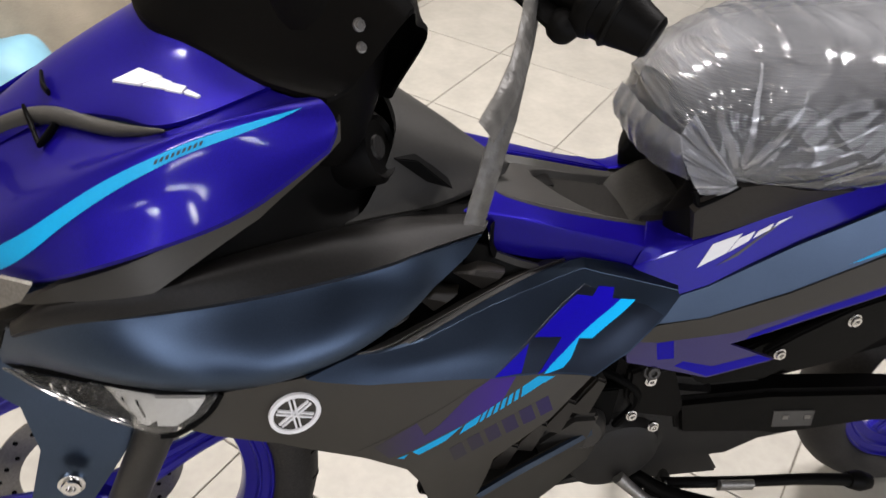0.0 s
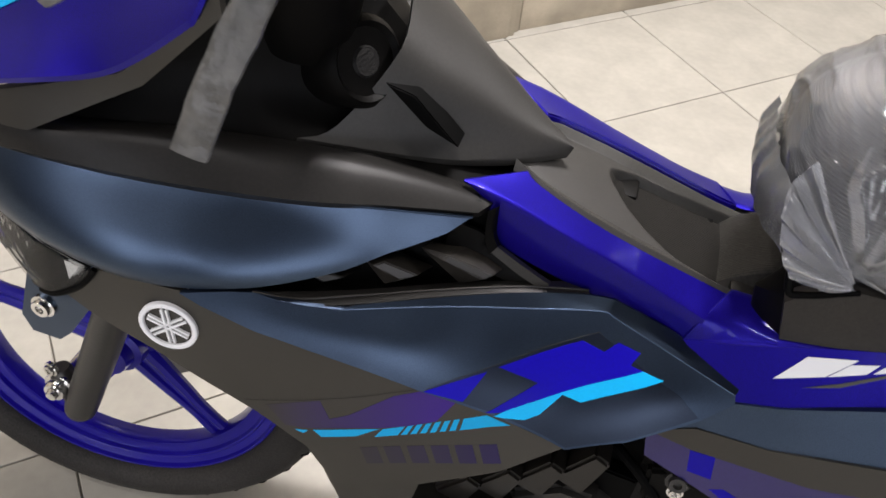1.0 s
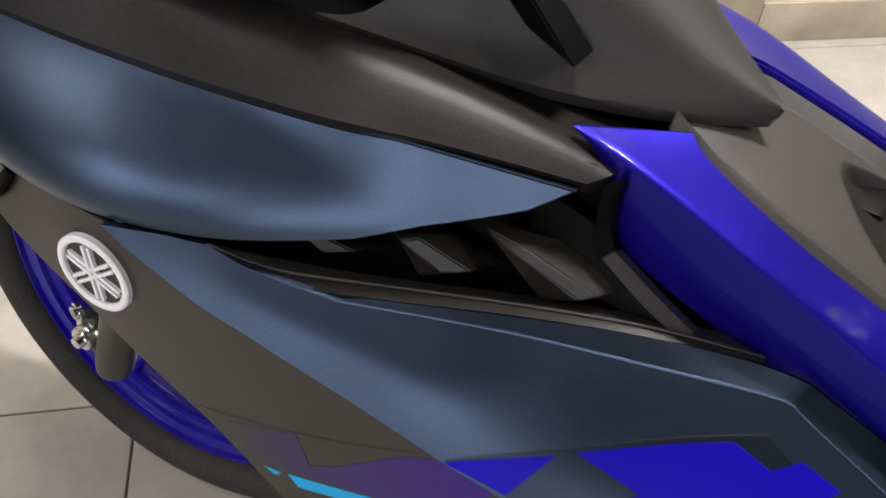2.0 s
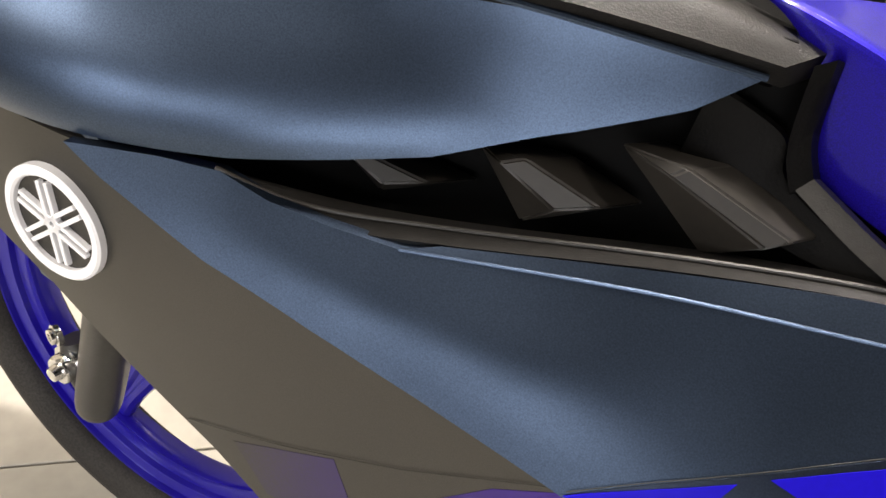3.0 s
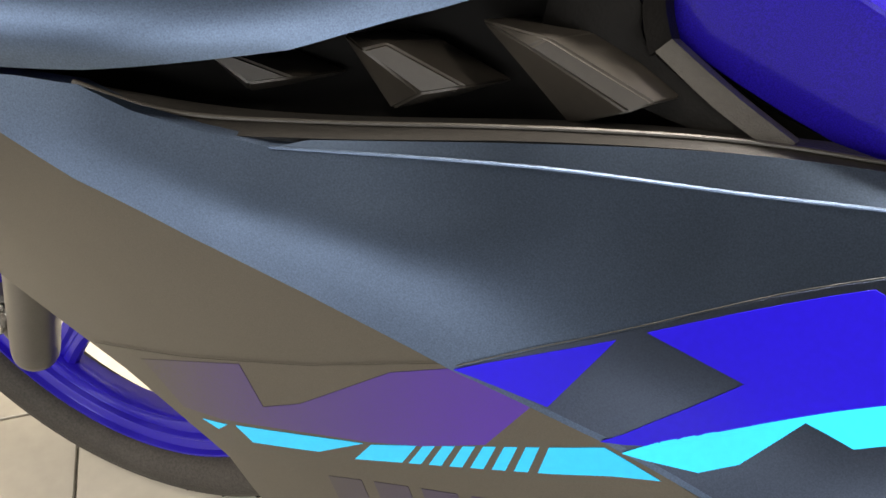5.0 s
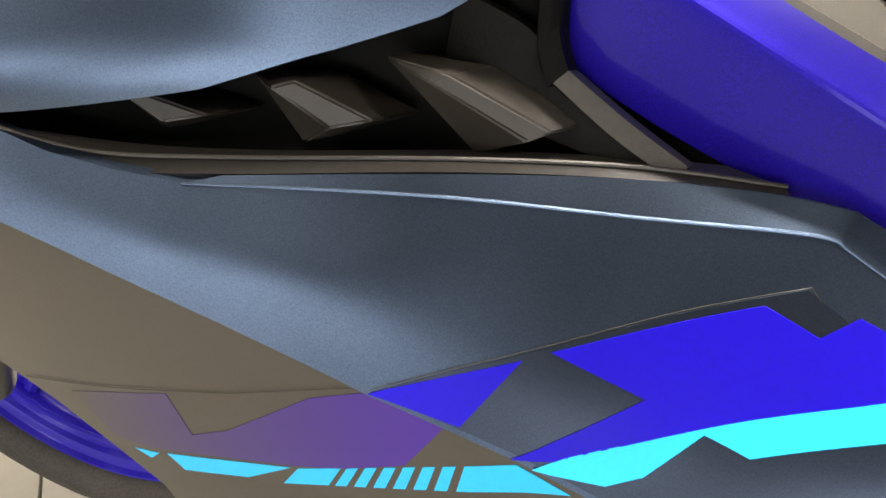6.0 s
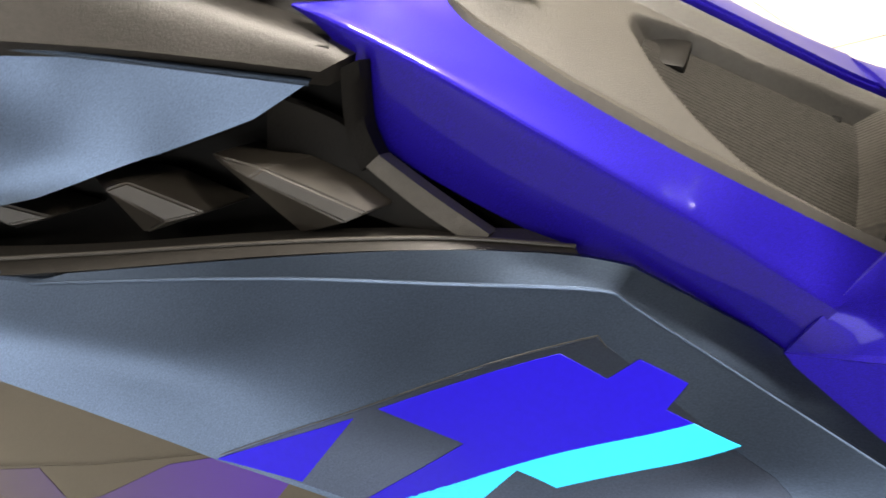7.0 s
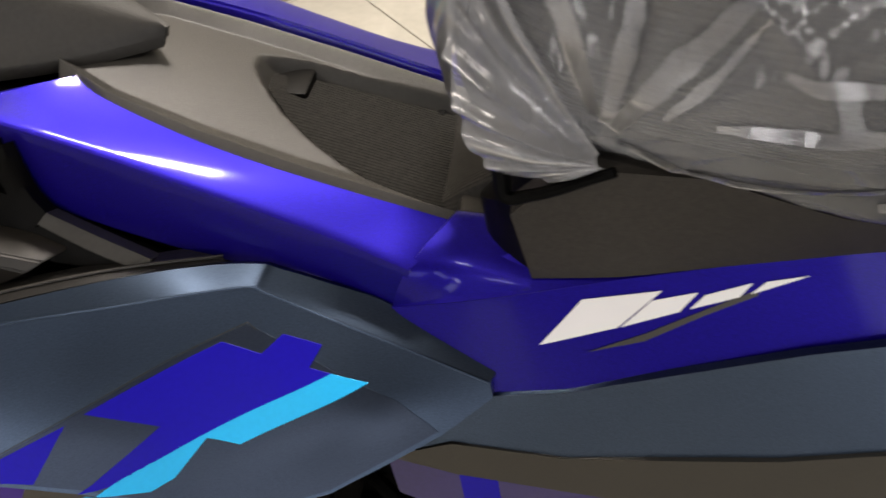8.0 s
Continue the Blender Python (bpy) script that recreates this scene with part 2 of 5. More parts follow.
def smooth_line(pts, n):
    """n + 1 points along a Catmull-Rom curve through pts, at even parameter."""
    p = [Vector(q) for q in pts]
    k = len(p) - 1
    out = []
    for i in range(n + 1):
        s = min(i / n * k, k - 1e-6)
        a, f = int(s), s - int(s)
        p0, p1, p2, p3 = p[max(a - 1, 0)], p[a], p[a + 1], p[min(a + 2, k)]
        out.append(0.5 * ((2 * p1) + (p2 - p0) * f + (2 * p0 - 5 * p1 + 4 * p2 - p3) * f * f + (3 * p1 - p0 - 3 * p2 + p3) * f ** 3))
    return out


def shell(grid, thick, toward):
    """A closed sheet from a grid of points, thickened towards a direction."""
    rows, cols = len(grid), len(grid[0])
    d = Vector(toward).normalized() * thick
    v = [p for r in grid for p in r] + [p + d for r in grid for p in r]
    n = rows * cols
    f = []
    for i in range(rows - 1):
        for j in range(cols - 1):
            a = i * cols + j
            f.append((a, a + 1, a + cols + 1, a + cols))
            f.append((n + a, n + a + cols, n + a + cols + 1, n + a + 1))
    ring = [j for j in range(cols)] + [i * cols + cols - 1 for i in range(1, rows)] + [(rows - 1) * cols + j for j in range(cols - 2, -1, -1)] + [i * cols for i in range(rows - 2, 0, -1)]
    for a, b in zip(ring, ring[1:] + ring[:1]):
        f.append((a, n + a, n + b, b))
    return v, f


def loft(name, rows, mat, parent, nu=24, nv=8, thick=0.004, toward=(0, 1, -0.5), label="", straight=False):
    """A curved sheet through rows of points."""
    lines = [smooth_line(r, nu) for r in rows]
    if straight:
        grid = []
        for a, b in zip(lines, lines[1:]):
            for k in range(nv):
                grid.append([p.lerp(q, k / nv) for p, q in zip(a, b)])
        grid.append(lines[-1])
    else:
        cols = [smooth_line([l[j] for l in lines], nv * (len(rows) - 1)) for j in range(nu + 1)]
        grid = [[c[i] for c in cols] for i in range(len(cols[0]))]
    v, f = shell(grid, thick, toward)
    return link(name, v, f, mat, parent, label)


class Sheet:
    """A thin-plate sheet y = f(x, z) through points."""

    def __init__(self, pts, soft=1e-3):
        p = np.array(pts, float)
        self.q = p[:, [0, 2]]
        n = len(p)
        k = self.kernel(self.q[:, None] - self.q[None]) + soft * np.eye(n)
        one = np.column_stack([np.ones(n), self.q])
        a = np.block([[k, one], [one.T, np.zeros((3, 3))]])
        self.c = np.linalg.solve(a, np.concatenate([p[:, 1], np.zeros(3)]))

    def kernel(self, d):
        r2 = (d ** 2).sum(-1) + 1e-12
        return r2 * np.log(r2) / 2

    def __call__(self, x, z):
        return float(self.c[:-3] @ self.kernel(self.q - np.array([x, z])) + self.c[-3:] @ np.array([1, x, z]))


def upper_form(x, z):
    """The leg shield fairing's plainly bowed outer face, y at (x, z): powers of length, then of height."""
    u, w = (x - 0.2405) / 0.2125, (z - 0.6845) / 0.0425
    rows = [(-0.19820, 0.03273, 0.01174, -0.01443), (0.05116, 0.02829, -0.01801, -0.00658), (0.08122, -0.06047, -0.01359), (-0.03004, -0.02638, 0.01354), (0.00459, 0.04523), (-0.00229,)]
    return sum(c * u ** i * w ** j for i, row in enumerate(rows) for j, c in enumerate(row))


def inside(poly, x, z):
    hit = False
    for (ax, az), (bx, bz) in zip(poly, poly[1:] + poly[:1]):
        if (az > z) != (bz > z) and x < (bx - ax) * (z - az) / (bz - az) + ax:
            hit = not hit
    return hit


def edge_distance(poly, x, z):
    best = 9.0
    for (ax, az), (bx, bz) in zip(poly, poly[1:] + poly[:1]):
        dx, dz = bx - ax, bz - az
        s = max(0.0, min(1.0, ((x - ax) * dx + (z - az) * dz) / (dx * dx + dz * dz + 1e-12)))
        best = min(best, math.hypot(x - ax - s * dx, z - az - s * dz))
    return best


def line_distance(line, x, z):
    return min(edge_distance([a, b], x, z) for a, b in zip(line, line[1:]))


def tessellate(poly, cell, ring=0.0):
    """Points and triangles that fill a polygon, with an inner ring for a rounded edge."""
    edge = []
    for (ax, az), (bx, bz) in zip(poly, poly[1:] + poly[:1]):
        n = max(1, int(math.hypot(bx - ax, bz - az) / cell))
        edge += [(ax + (bx - ax) * k / n, az + (bz - az) * k / n) for k in range(n)]
    pts = list(edge)
    if ring:
        m = len(edge)
        for i in range(m):
            (ax, az), (bx, bz) = edge[i - 1], edge[(i + 1) % m]
            l = math.hypot(bx - ax, bz - az) + 1e-9
            for s in (1, -1):
                x, z = edge[i][0] - s * (bz - az) / l * ring, edge[i][1] + s * (bx - ax) / l * ring
                if inside(edge, x, z) and edge_distance(edge, x, z) > 0.85 * ring:
                    pts.append((x, z))
    xs, zs = [p[0] for p in edge], [p[1] for p in edge]
    row, z = 0, min(zs)
    while z < max(zs):
        x = min(xs) + (cell / 2 if row % 2 else 0)
        while x < max(xs):
            if inside(edge, x, z) and edge_distance(edge, x, z) > max(0.55 * cell, ring + 0.4 * cell):
                pts.append((x, z))
            x += cell
        z += cell * 0.87
        row += 1
    m = len(edge)
    v, _, f, *_ = geometry.delaunay_2d_cdt([Vector(p) for p in pts], [(i, (i + 1) % m) for i in range(m)], [], 1, 1e-6)
    return [(p.x, p.y) for p in v], [tuple(t) for t in f], edge


def skin(name, outline, mat, parent, extra=(), thick=0.004, cell=0.008, edge=0.0, label="", soft=1e-3, side=1, swell=(), spread=0.028, crease=(), form=None):
    """A body panel: outline points in space, a smooth sheet through them, swellings (x, z, millimetres inwards), rounded edges and thickness.
    Returns the object and a tree for laying films on it."""
    f = form or Sheet(list(outline) + list(extra), soft)
    poly = [(p[0], p[2]) for p in outline]
    pts, tris, ring = tessellate(poly, cell, edge)
    top = []
    for x, z in pts:
        d = edge_distance(ring, x, z)
        drop = edge * (1 - min(1.0, d / edge)) ** 2 if edge else 0
        fade = min(1.0, d / 0.026)
        for sx, sz, mm in swell:
            drop += 0.001 * mm * fade * fade * (3 - 2 * fade) * math.exp(-((x - sx) ** 2 + (z - sz) ** 2) / (2 * spread * spread))
        if crease:  # a soft ridge along a line, fullest at its low end
            line, rise, wide, nose = crease
            drop -= rise * max(0.0, 1 - math.hypot(line_distance(line, x, z), 0.006) / wide) ** 1.3
            drop -= nose * math.exp(-((x - line[-1][0]) ** 2 + (z - line[-1][1] - 0.008) ** 2) / (2 * 0.014 ** 2))
        top.append(Vector((x, f(x, z) + drop, z)))
    n = len(top)
    v = top + [p + Vector((0, thick + edge, 0)) for p in top]
    count = {}
    for t in tris:
        for a, b in zip(t, t[1:] + t[:1]):
            count[(a, b)] = count.get((a, b), 0) + 1
    faces = list(tris) + [tuple(n + i for i in reversed(t)) for t in tris]
    for a, b in count:
        if (b, a) not in count:
            faces.append((b, a, n + a, n + b))
    tree = BVHTree.FromPolygons(top, tris)
    if side < 0:
        v = [Vector((p.x, -p.y, p.z)) for p in v]
    return link(name, v, faces, mat, parent, label), tree


def film(name, outline, tree, mat, parent, lift=0.00018, cell=0.008, label=""):
    """A thin film that lies on a panel; outline in side view (x, z)."""
    pts, tris, _ = tessellate(list(outline), cell)
    v = []
    for x, z in pts:
        hit, normal, _, _ = tree.ray_cast(Vector((x, -1, z)), Vector((0, 1, 0)))
        if hit is None:
            near = min((tree.find_nearest(Vector((x, y, z))) for y in (-0.22, -0.18, -0.14, -0.1)), key=lambda h: (h[0].x - x) ** 2 + (h[0].z - z) ** 2)
            hit, normal = near[0], near[1]
        if normal.y > 0:
            normal = -normal
        v.append(hit + normal * lift)
    n = len(v)
    v += [p + Vector((0, 0.00025, 0)) for p in v]
    count = {}
    for t in tris:
        for a, b in zip(t, t[1:] + t[:1]):
            count[(a, b)] = 1
    faces = list(tris) + [tuple(n + i for i in reversed(t)) for t in tris]
    faces += [(b, a, n + a, n + b) for a, b in count if (b, a) not in count]
    return link(name, v, faces, mat, parent, label)


def tube(name, pts, radius, mat, parent, sides=14, n=24, label="", flat=1.0, curve=True):
    """A bar along points; radius one number or one a point; flat squeezes it."""
    line = smooth_line(pts, n) if curve else [Vector(p) for p in pts]
    k = len(line)
    rad = [radius] * k if not isinstance(radius, (list, tuple)) else [float(np.interp(i / (k - 1) * (len(radius) - 1), range(len(radius)), radius)) for i in range(k)]
    v, f = [], []
    side = None
    for i, p in enumerate(line):
        d = (line[min(i + 1, k - 1)] - line[max(i - 1, 0)]).normalized()
        if side is None:
            side = d.cross(Vector((0, 0, 1)) if abs(d.z) < 0.9 else Vector((1, 0, 0))).normalized()
        side = (side - d * side.dot(d)).normalized()
        up = side.cross(d)
        for j in range(sides):
            a = 2 * math.pi * j / sides
            v.append(p + rad[i] * (math.cos(a) * side * flat + math.sin(a) * up))
    for i in range(k - 1):
        for j in range(sides):
            a, b = i * sides + j, i * sides + (j + 1) % sides
            f.append((a, b, b + sides, a + sides))
    f.append(tuple(range(sides - 1, -1, -1)))
    f.append(tuple(range((k - 1) * sides, k * sides)))
    return link(name, v, f, mat, parent, label)


def lathe(name, profile, m, mat, parent, sides=48, label="", closed=False):
    """A turned body: profile of (radius, along) about the local z axis of m."""
    v, f = [], []
    n = len(profile)
    for j in range(sides):
        a = 2 * math.pi * j / sides
        for r, h in profile:
            v.append(m @ Vector((r * math.cos(a), r * math.sin(a), h)))
    for j in range(sides):
        for i in range(n if closed else n - 1):
            a, b = j * n + i, j * n + (i + 1) % n
            c, d = ((j + 1) % sides) * n + (i + 1) % n, ((j + 1) % sides) * n + i
            f.append((a, b, c, d))
    return link(name, v, f, mat, parent, label)


def block(name, low, high, mat, parent, bevel=0.003, label="", m=None, segments=2):
    """A box with rounded edges, between two corners."""
    bm = bmesh.new()
    bmesh.ops.create_cube(bm, size=1)
    for p in bm.verts:
        p.co = Vector([low[i] + (p.co[i] + 0.5) * (high[i] - low[i]) for i in range(3)])
    if bevel:
        bmesh.ops.bevel(bm, geom=list(bm.edges), offset=bevel, segments=segments, affect="EDGES", profile=0.6)
    if m:
        bm.transform(m)
    return part(name, bm, mat, parent, label)


def slab(name, outline, y0, y1, mat, parent, bevel=0.003, label=""):
    """A plate cut to a side-view outline, between two depths, with rounded edges."""
    bm = bmesh.new()
    a = [bm.verts.new((x, y0, z)) for x, z in outline]
    b = [bm.verts.new((x, y1, z)) for x, z in outline]
    bm.faces.new(a)
    bm.faces.new(b[::-1])
    n = len(a)
    for i in range(n):
        bm.faces.new((a[i], b[i], b[(i + 1) % n], a[(i + 1) % n]))
    bmesh.ops.recalc_face_normals(bm, faces=bm.faces)
    if bevel:
        bmesh.ops.bevel(bm, geom=list(bm.edges), offset=bevel, segments=2, affect="EDGES", clamp_overlap=True)
    bmesh.ops.triangulate(bm, faces=[f for f in bm.faces if len(f.verts) > 4])
    return part(name, bm, mat, parent, label)


def bolt(place, normal, r, parent, mat=None):
    m = Matrix.Translation(place) @ Vector(normal).to_track_quat("Z", "Y").to_matrix().to_4x4()
    return lathe("bolt", [(0, 0.35 * r), (r * 0.45, 0.35 * r), (r * 0.5, 0.75 * r), (r * 0.95, 0.75 * r), (r, 0.55 * r), (r, 0.25 * r), (r * 1.35, 0.2 * r), (r * 1.35, -0.4 * r), (0, -0.4 * r)], m, mat or M_CHROME, parent, 12)


def mirrored(pts):
    return [(p[0], -p[1], p[2]) for p in pts]


# ---- room ----
FLOOR = -0.056
TILE = 0.422
TURN = radians(43.4)
ALONG, ACROSS = Vector((math.cos(TURN), math.sin(TURN), 0)), Vector((-math.sin(TURN), math.cos(TURN), 0))
CORNER = Vector((0.496, 1.158, FLOOR))
WALL_OFF = Vector((0.373, 1.683, 0)).dot(ACROSS)
PILLAR_OFF = Vector((0.207, 1.477, 0)).dot(ACROSS)
PILLAR_END = Vector((0.207, 1.477, 0)).dot(ALONG)


def room_box(name, lo, hi, mat, parent=None, bevel=0.0):
    """A box in the room's own directions: along, across, up."""
    m = Matrix((( ALONG.x, ACROSS.x, 0, 0), (ALONG.y, ACROSS.y, 0, 0), (0, 0, 1, 0), (0, 0, 0, 1)))
    return block(name, lo, hi, mat, parent, bevel, m=m)


base = room_box("floor", (-5.2, -3.4, FLOOR - 0.12), (4.2, WALL_OFF + 0.3, FLOOR - 0.004), M_GROUT)
tagged(base, "cream ceramic tile floor with thin dark joints", "floor", kind="structure")
wall = room_box("wall_north", (-5.2, WALL_OFF, FLOOR), (4.2, WALL_OFF + 0.2, 2.9), M_WALL)
tagged(wall, "pale beige painted wall behind the motorcycle", "wall", kind="structure")
for nm, lo, hi in (("wall_west", (-5.4, -3.4, FLOOR), (-5.2, WALL_OFF + 0.2, 2.9)), ("wall_east", (4.2, -3.4, FLOOR), (4.4, WALL_OFF + 0.2, 2.9))):
    tagged(room_box(nm, lo, hi, M_FAR), "plain dark grey showroom wall", "wall", kind="structure")
# unseen shop windows across from the motorcycle, added to light its panels, each in its own bay of the wall
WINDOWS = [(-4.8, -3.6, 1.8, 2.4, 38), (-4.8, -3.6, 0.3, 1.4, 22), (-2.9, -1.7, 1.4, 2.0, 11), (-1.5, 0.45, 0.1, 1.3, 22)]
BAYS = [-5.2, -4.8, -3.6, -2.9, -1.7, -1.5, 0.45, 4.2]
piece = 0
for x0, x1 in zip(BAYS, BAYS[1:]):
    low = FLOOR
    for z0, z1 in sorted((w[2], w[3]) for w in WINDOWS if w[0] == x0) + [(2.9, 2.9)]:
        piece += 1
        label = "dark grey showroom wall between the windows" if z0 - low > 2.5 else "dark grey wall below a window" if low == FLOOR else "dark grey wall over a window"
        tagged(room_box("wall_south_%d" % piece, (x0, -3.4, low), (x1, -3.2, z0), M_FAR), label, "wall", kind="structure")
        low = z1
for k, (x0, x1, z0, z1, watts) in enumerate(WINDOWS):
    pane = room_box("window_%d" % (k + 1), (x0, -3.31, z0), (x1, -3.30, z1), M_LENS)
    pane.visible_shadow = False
    tagged(pane, "unseen clear window pane, added for panel highlights", "window", kind="structure")
    # area light in each added window, set for the highlights on the panels
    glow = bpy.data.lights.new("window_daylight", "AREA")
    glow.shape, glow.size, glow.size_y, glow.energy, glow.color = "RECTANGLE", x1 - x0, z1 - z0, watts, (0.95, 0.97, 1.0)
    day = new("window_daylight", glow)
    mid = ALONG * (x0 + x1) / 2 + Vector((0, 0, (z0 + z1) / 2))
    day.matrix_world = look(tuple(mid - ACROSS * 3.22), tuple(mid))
ceil = room_box("ceiling", (-5.4, -3.4, 2.9), (4.4, WALL_OFF + 0.2, 3.0), M_CEIL)
tagged(ceil, "plain grey showroom ceiling", "ceiling", kind="structure")
skirt = room_box("baseboard", (PILLAR_END + 0.05, WALL_OFF - 0.012, FLOOR), (4.2, WALL_OFF, FLOOR + 0.10), M_PLINTH, bevel=0.002)
tagged(skirt, "low beige baseboard along the wall", "baseboard", kind="structure")
pillar = room_box("trim_1", (-5.2, PILLAR_OFF, FLOOR), (PILLAR_END, WALL_OFF - 0.001, 2.9), M_PLINTH, bevel=0.003)
tagged(pillar, "beige projecting wall panel with a stepped edge", "wall trim", kind="structure")
for k, (w, d) in enumerate(((0.022, 0.030), (0.045, 0.016))):
    tagged(room_box("trim_%d" % (k + 2), (PILLAR_END + 0.002, WALL_OFF - d, FLOOR), (PILLAR_END + w, WALL_OFF - 0.0015, 2.9), M_PLINTH, bevel=0.002), "narrow beige step beside the wall panel", "wall trim", kind="structure")

for lx, ly, watts in LAMPS:
    fix = new("ceiling_light")
    fix.location = (lx, ly, 2.9)
    bpy.context.view_layer.update()
    tagged(fix, "unseen white recessed fluorescent ceiling light fitting", "ceiling light", "ceiling lights")
    block("housing", (lx - 0.52, ly - 0.15, 2.868), (lx + 0.52, ly + 0.15, 2.899), M_FITTING, fix, 0.004)

# ---- motorcycle ----
bike = new("motorcycle")
bike.location = (0, 0, FLOOR)
bpy.context.view_layer.update()
tagged(bike, "blue, navy and grey underbone motorcycle standing on tiles", "motorcycle")

# side panel: matte navy, with its upper bevel
SEAM = [(0.564, -0.171, 0.544), (0.499, -0.174, 0.565), (0.450, -0.181, 0.578), (0.401, -0.189, 0.595), (0.363, -0.195, 0.607), (0.326, -0.202, 0.620), (0.287, -0.206, 0.637), (0.272, -0.207, 0.645)]
RIDGE = [(0.378, -0.169, 0.630), (0.45, -0.137, 0.629), (0.511, -0.113, 0.626), (0.550, -0.1005, 0.6268), (0.5665, -0.0962, 0.6267), (0.573, -0.0967, 0.6245), (0.590, -0.0985, 0.6182), (0.614, -0.102, 0.6110), (0.677, -0.110, 0.590)]
LEFT_SIDE = SEAM + [(0.301, -0.193, 0.6445), (0.320, -0.186, 0.643), (0.337, -0.182, 0.637), (0.356, -0.176, 0.633)] + RIDGE + [(0.679, -0.113, 0.584), (0.657, -0.129, 0.572), (0.608, -0.154, 0.553)]
SIDE_IN = [(0.500, -0.149, 0.592), (0.551, -0.1435, 0.5755), (0.618, -0.1175, 0.594)]
SIDE_SWELL = [(0.323, 0.625, -1.6), (0.356, 0.625, -2.8), (0.389, 0.6, -1.1), (0.422, 0.6, -1.7), (0.422, 0.625, -1.2), (0.455, 0.6, -0.7), (0.455, 0.625, -0.5), (0.488, 0.575, -1.1), (0.488, 0.625, 1.3), (0.521, 0.575, -1.1), (0.521, 0.6, -0.6), (0.554, 0.575, -0.8), (0.554, 0.625, 0.5), (0.587, 0.575, -1.1), (0.587, 0.6, -0.8), (0.62, 0.575, -1.5), (0.62, 0.6, -1.4)]
side_panel, T_SIDE = skin("side_panel", LEFT_SIDE, M_NAVY, bike, SIDE_IN, soft=5e-4, cell=0.006, swell=SIDE_SWELL, label="matte metallic navy plastic side panel")
skin("side_panel", LEFT_SIDE, M_NAVY, bike, SIDE_IN, soft=5e-4, swell=SIDE_SWELL, side=-1)
TOP_EDGE = [(0.388, -0.162, 0.632), (0.453, -0.130, 0.634), (0.504, -0.106, 0.634), (0.545, -0.0905, 0.6325), (0.569, -0.0862, 0.6318), (0.576, -0.0858, 0.6298), (0.600, -0.086, 0.6222), (0.630, -0.0875, 0.6118), (0.680, -0.104, 0.592)]
for s in (1, -1):
    r = [RIDGE, TOP_EDGE]
    r = r if s > 0 else [mirrored(q) for q in r]
    tube("panel_ridge", r[0], 0.0007, M_NAVY, bike, 8, 48)
    loft("panel_bevel", r, M_NAVY, bike, nu=40, nv=3, thick=0.004, toward=(0, s, -0.6), straight=True)

# lower fairing: matte grey
LOWER = [(a, b + 0.003, c - 0.0005) for a, b, c in SEAM[::-1]] + [(0.519, -0.183, 0.503), (0.457, -0.192, 0.463), (0.446, -0.186, 0.40), (0.425, -0.190, 0.372), (0.395, -0.198, 0.385), (0.386, -0.204, 0.431), (0.376, -0.205, 0.465), (0.362, -0.204, 0.490), (0.319, -0.206, 0.524), (0.244, -0.210, 0.572), (0.190, -0.210, 0.596), (0.165, -0.208, 0.612), (0.182, -0.206, 0.628), (0.203, -0.203, 0.641), (0.235, -0.206, 0.6445)]
lower_cowl, T_LOW = skin("lower_fairing", LOWER, M_GRAY, bike, [(0.26, -0.211, 0.609), (0.416, -0.192, 0.513)], edge=0.0, soft=2e-3, label="matte dark grey lower fairing")
skin("lower_fairing", LOWER, M_GRAY, bike, [(0.26, -0.211, 0.609), (0.416, -0.192, 0.513)], edge=0.0, side=-1)

# upper fairing: matte navy, bulging
UPPER_TOP = [(0.03, -0.137, 0.656), (0.045, -0.150, 0.690), (0.082, -0.170, 0.714), (0.157, -0.184, 0.727), (0.246, -0.172, 0.721), (0.340, -0.147, 0.706), (0.404, -0.117, 0.695), (0.453, -0.093, 0.684)]
UPPER_LOW = [(0.438, -0.106, 0.674), (0.410, -0.127, 0.664), (0.376, -0.150, 0.654), (0.322, -0.183, 0.648), (0.275, -0.205, 0.6465), (0.235, -0.207, 0.646), (0.203, -0.204, 0.644), (0.162, -0.198, 0.645), (0.10, -0.170, 0.644), (0.028, -0.137, 0.642)]
UPPER = UPPER_TOP + UPPER_LOW
CREASE = [(0.3081, 0.7054), (0.3449, 0.6921), (0.3770, 0.6767), (0.3992, 0.6642)]
upper_fairing, _ = skin("upper_fairing", UPPER, M_NAVY, bike, form=upper_form, cell=0.004, crease=(CREASE, -0.0045, 0.045, -0.0018), label="matte navy bulging upper leg shield fairing")
skin("upper_fairing", UPPER, M_NAVY, bike, form=upper_form, crease=(CREASE, -0.0045, 0.045, -0.0018), side=-1)

for s in (1, -1):
    u = [(x, max(y, upper_form(x, z)) + 0.013, z + 0.001) for x, y, z in UPPER_TOP]
    e = [(x, upper_form(x, z), z) for x, _, z in UPPER_TOP[1:]]
    # black tube in the gap, in place of the shade between the parts
    tube("fairing_gap_shade", u if s > 0 else mirrored(u), 0.009, M_BLACK, bike, 8, 40)
    tube("fairing_edge", e if s > 0 else mirrored(e), 0.0012, M_NAVY, bike, 8, 40)

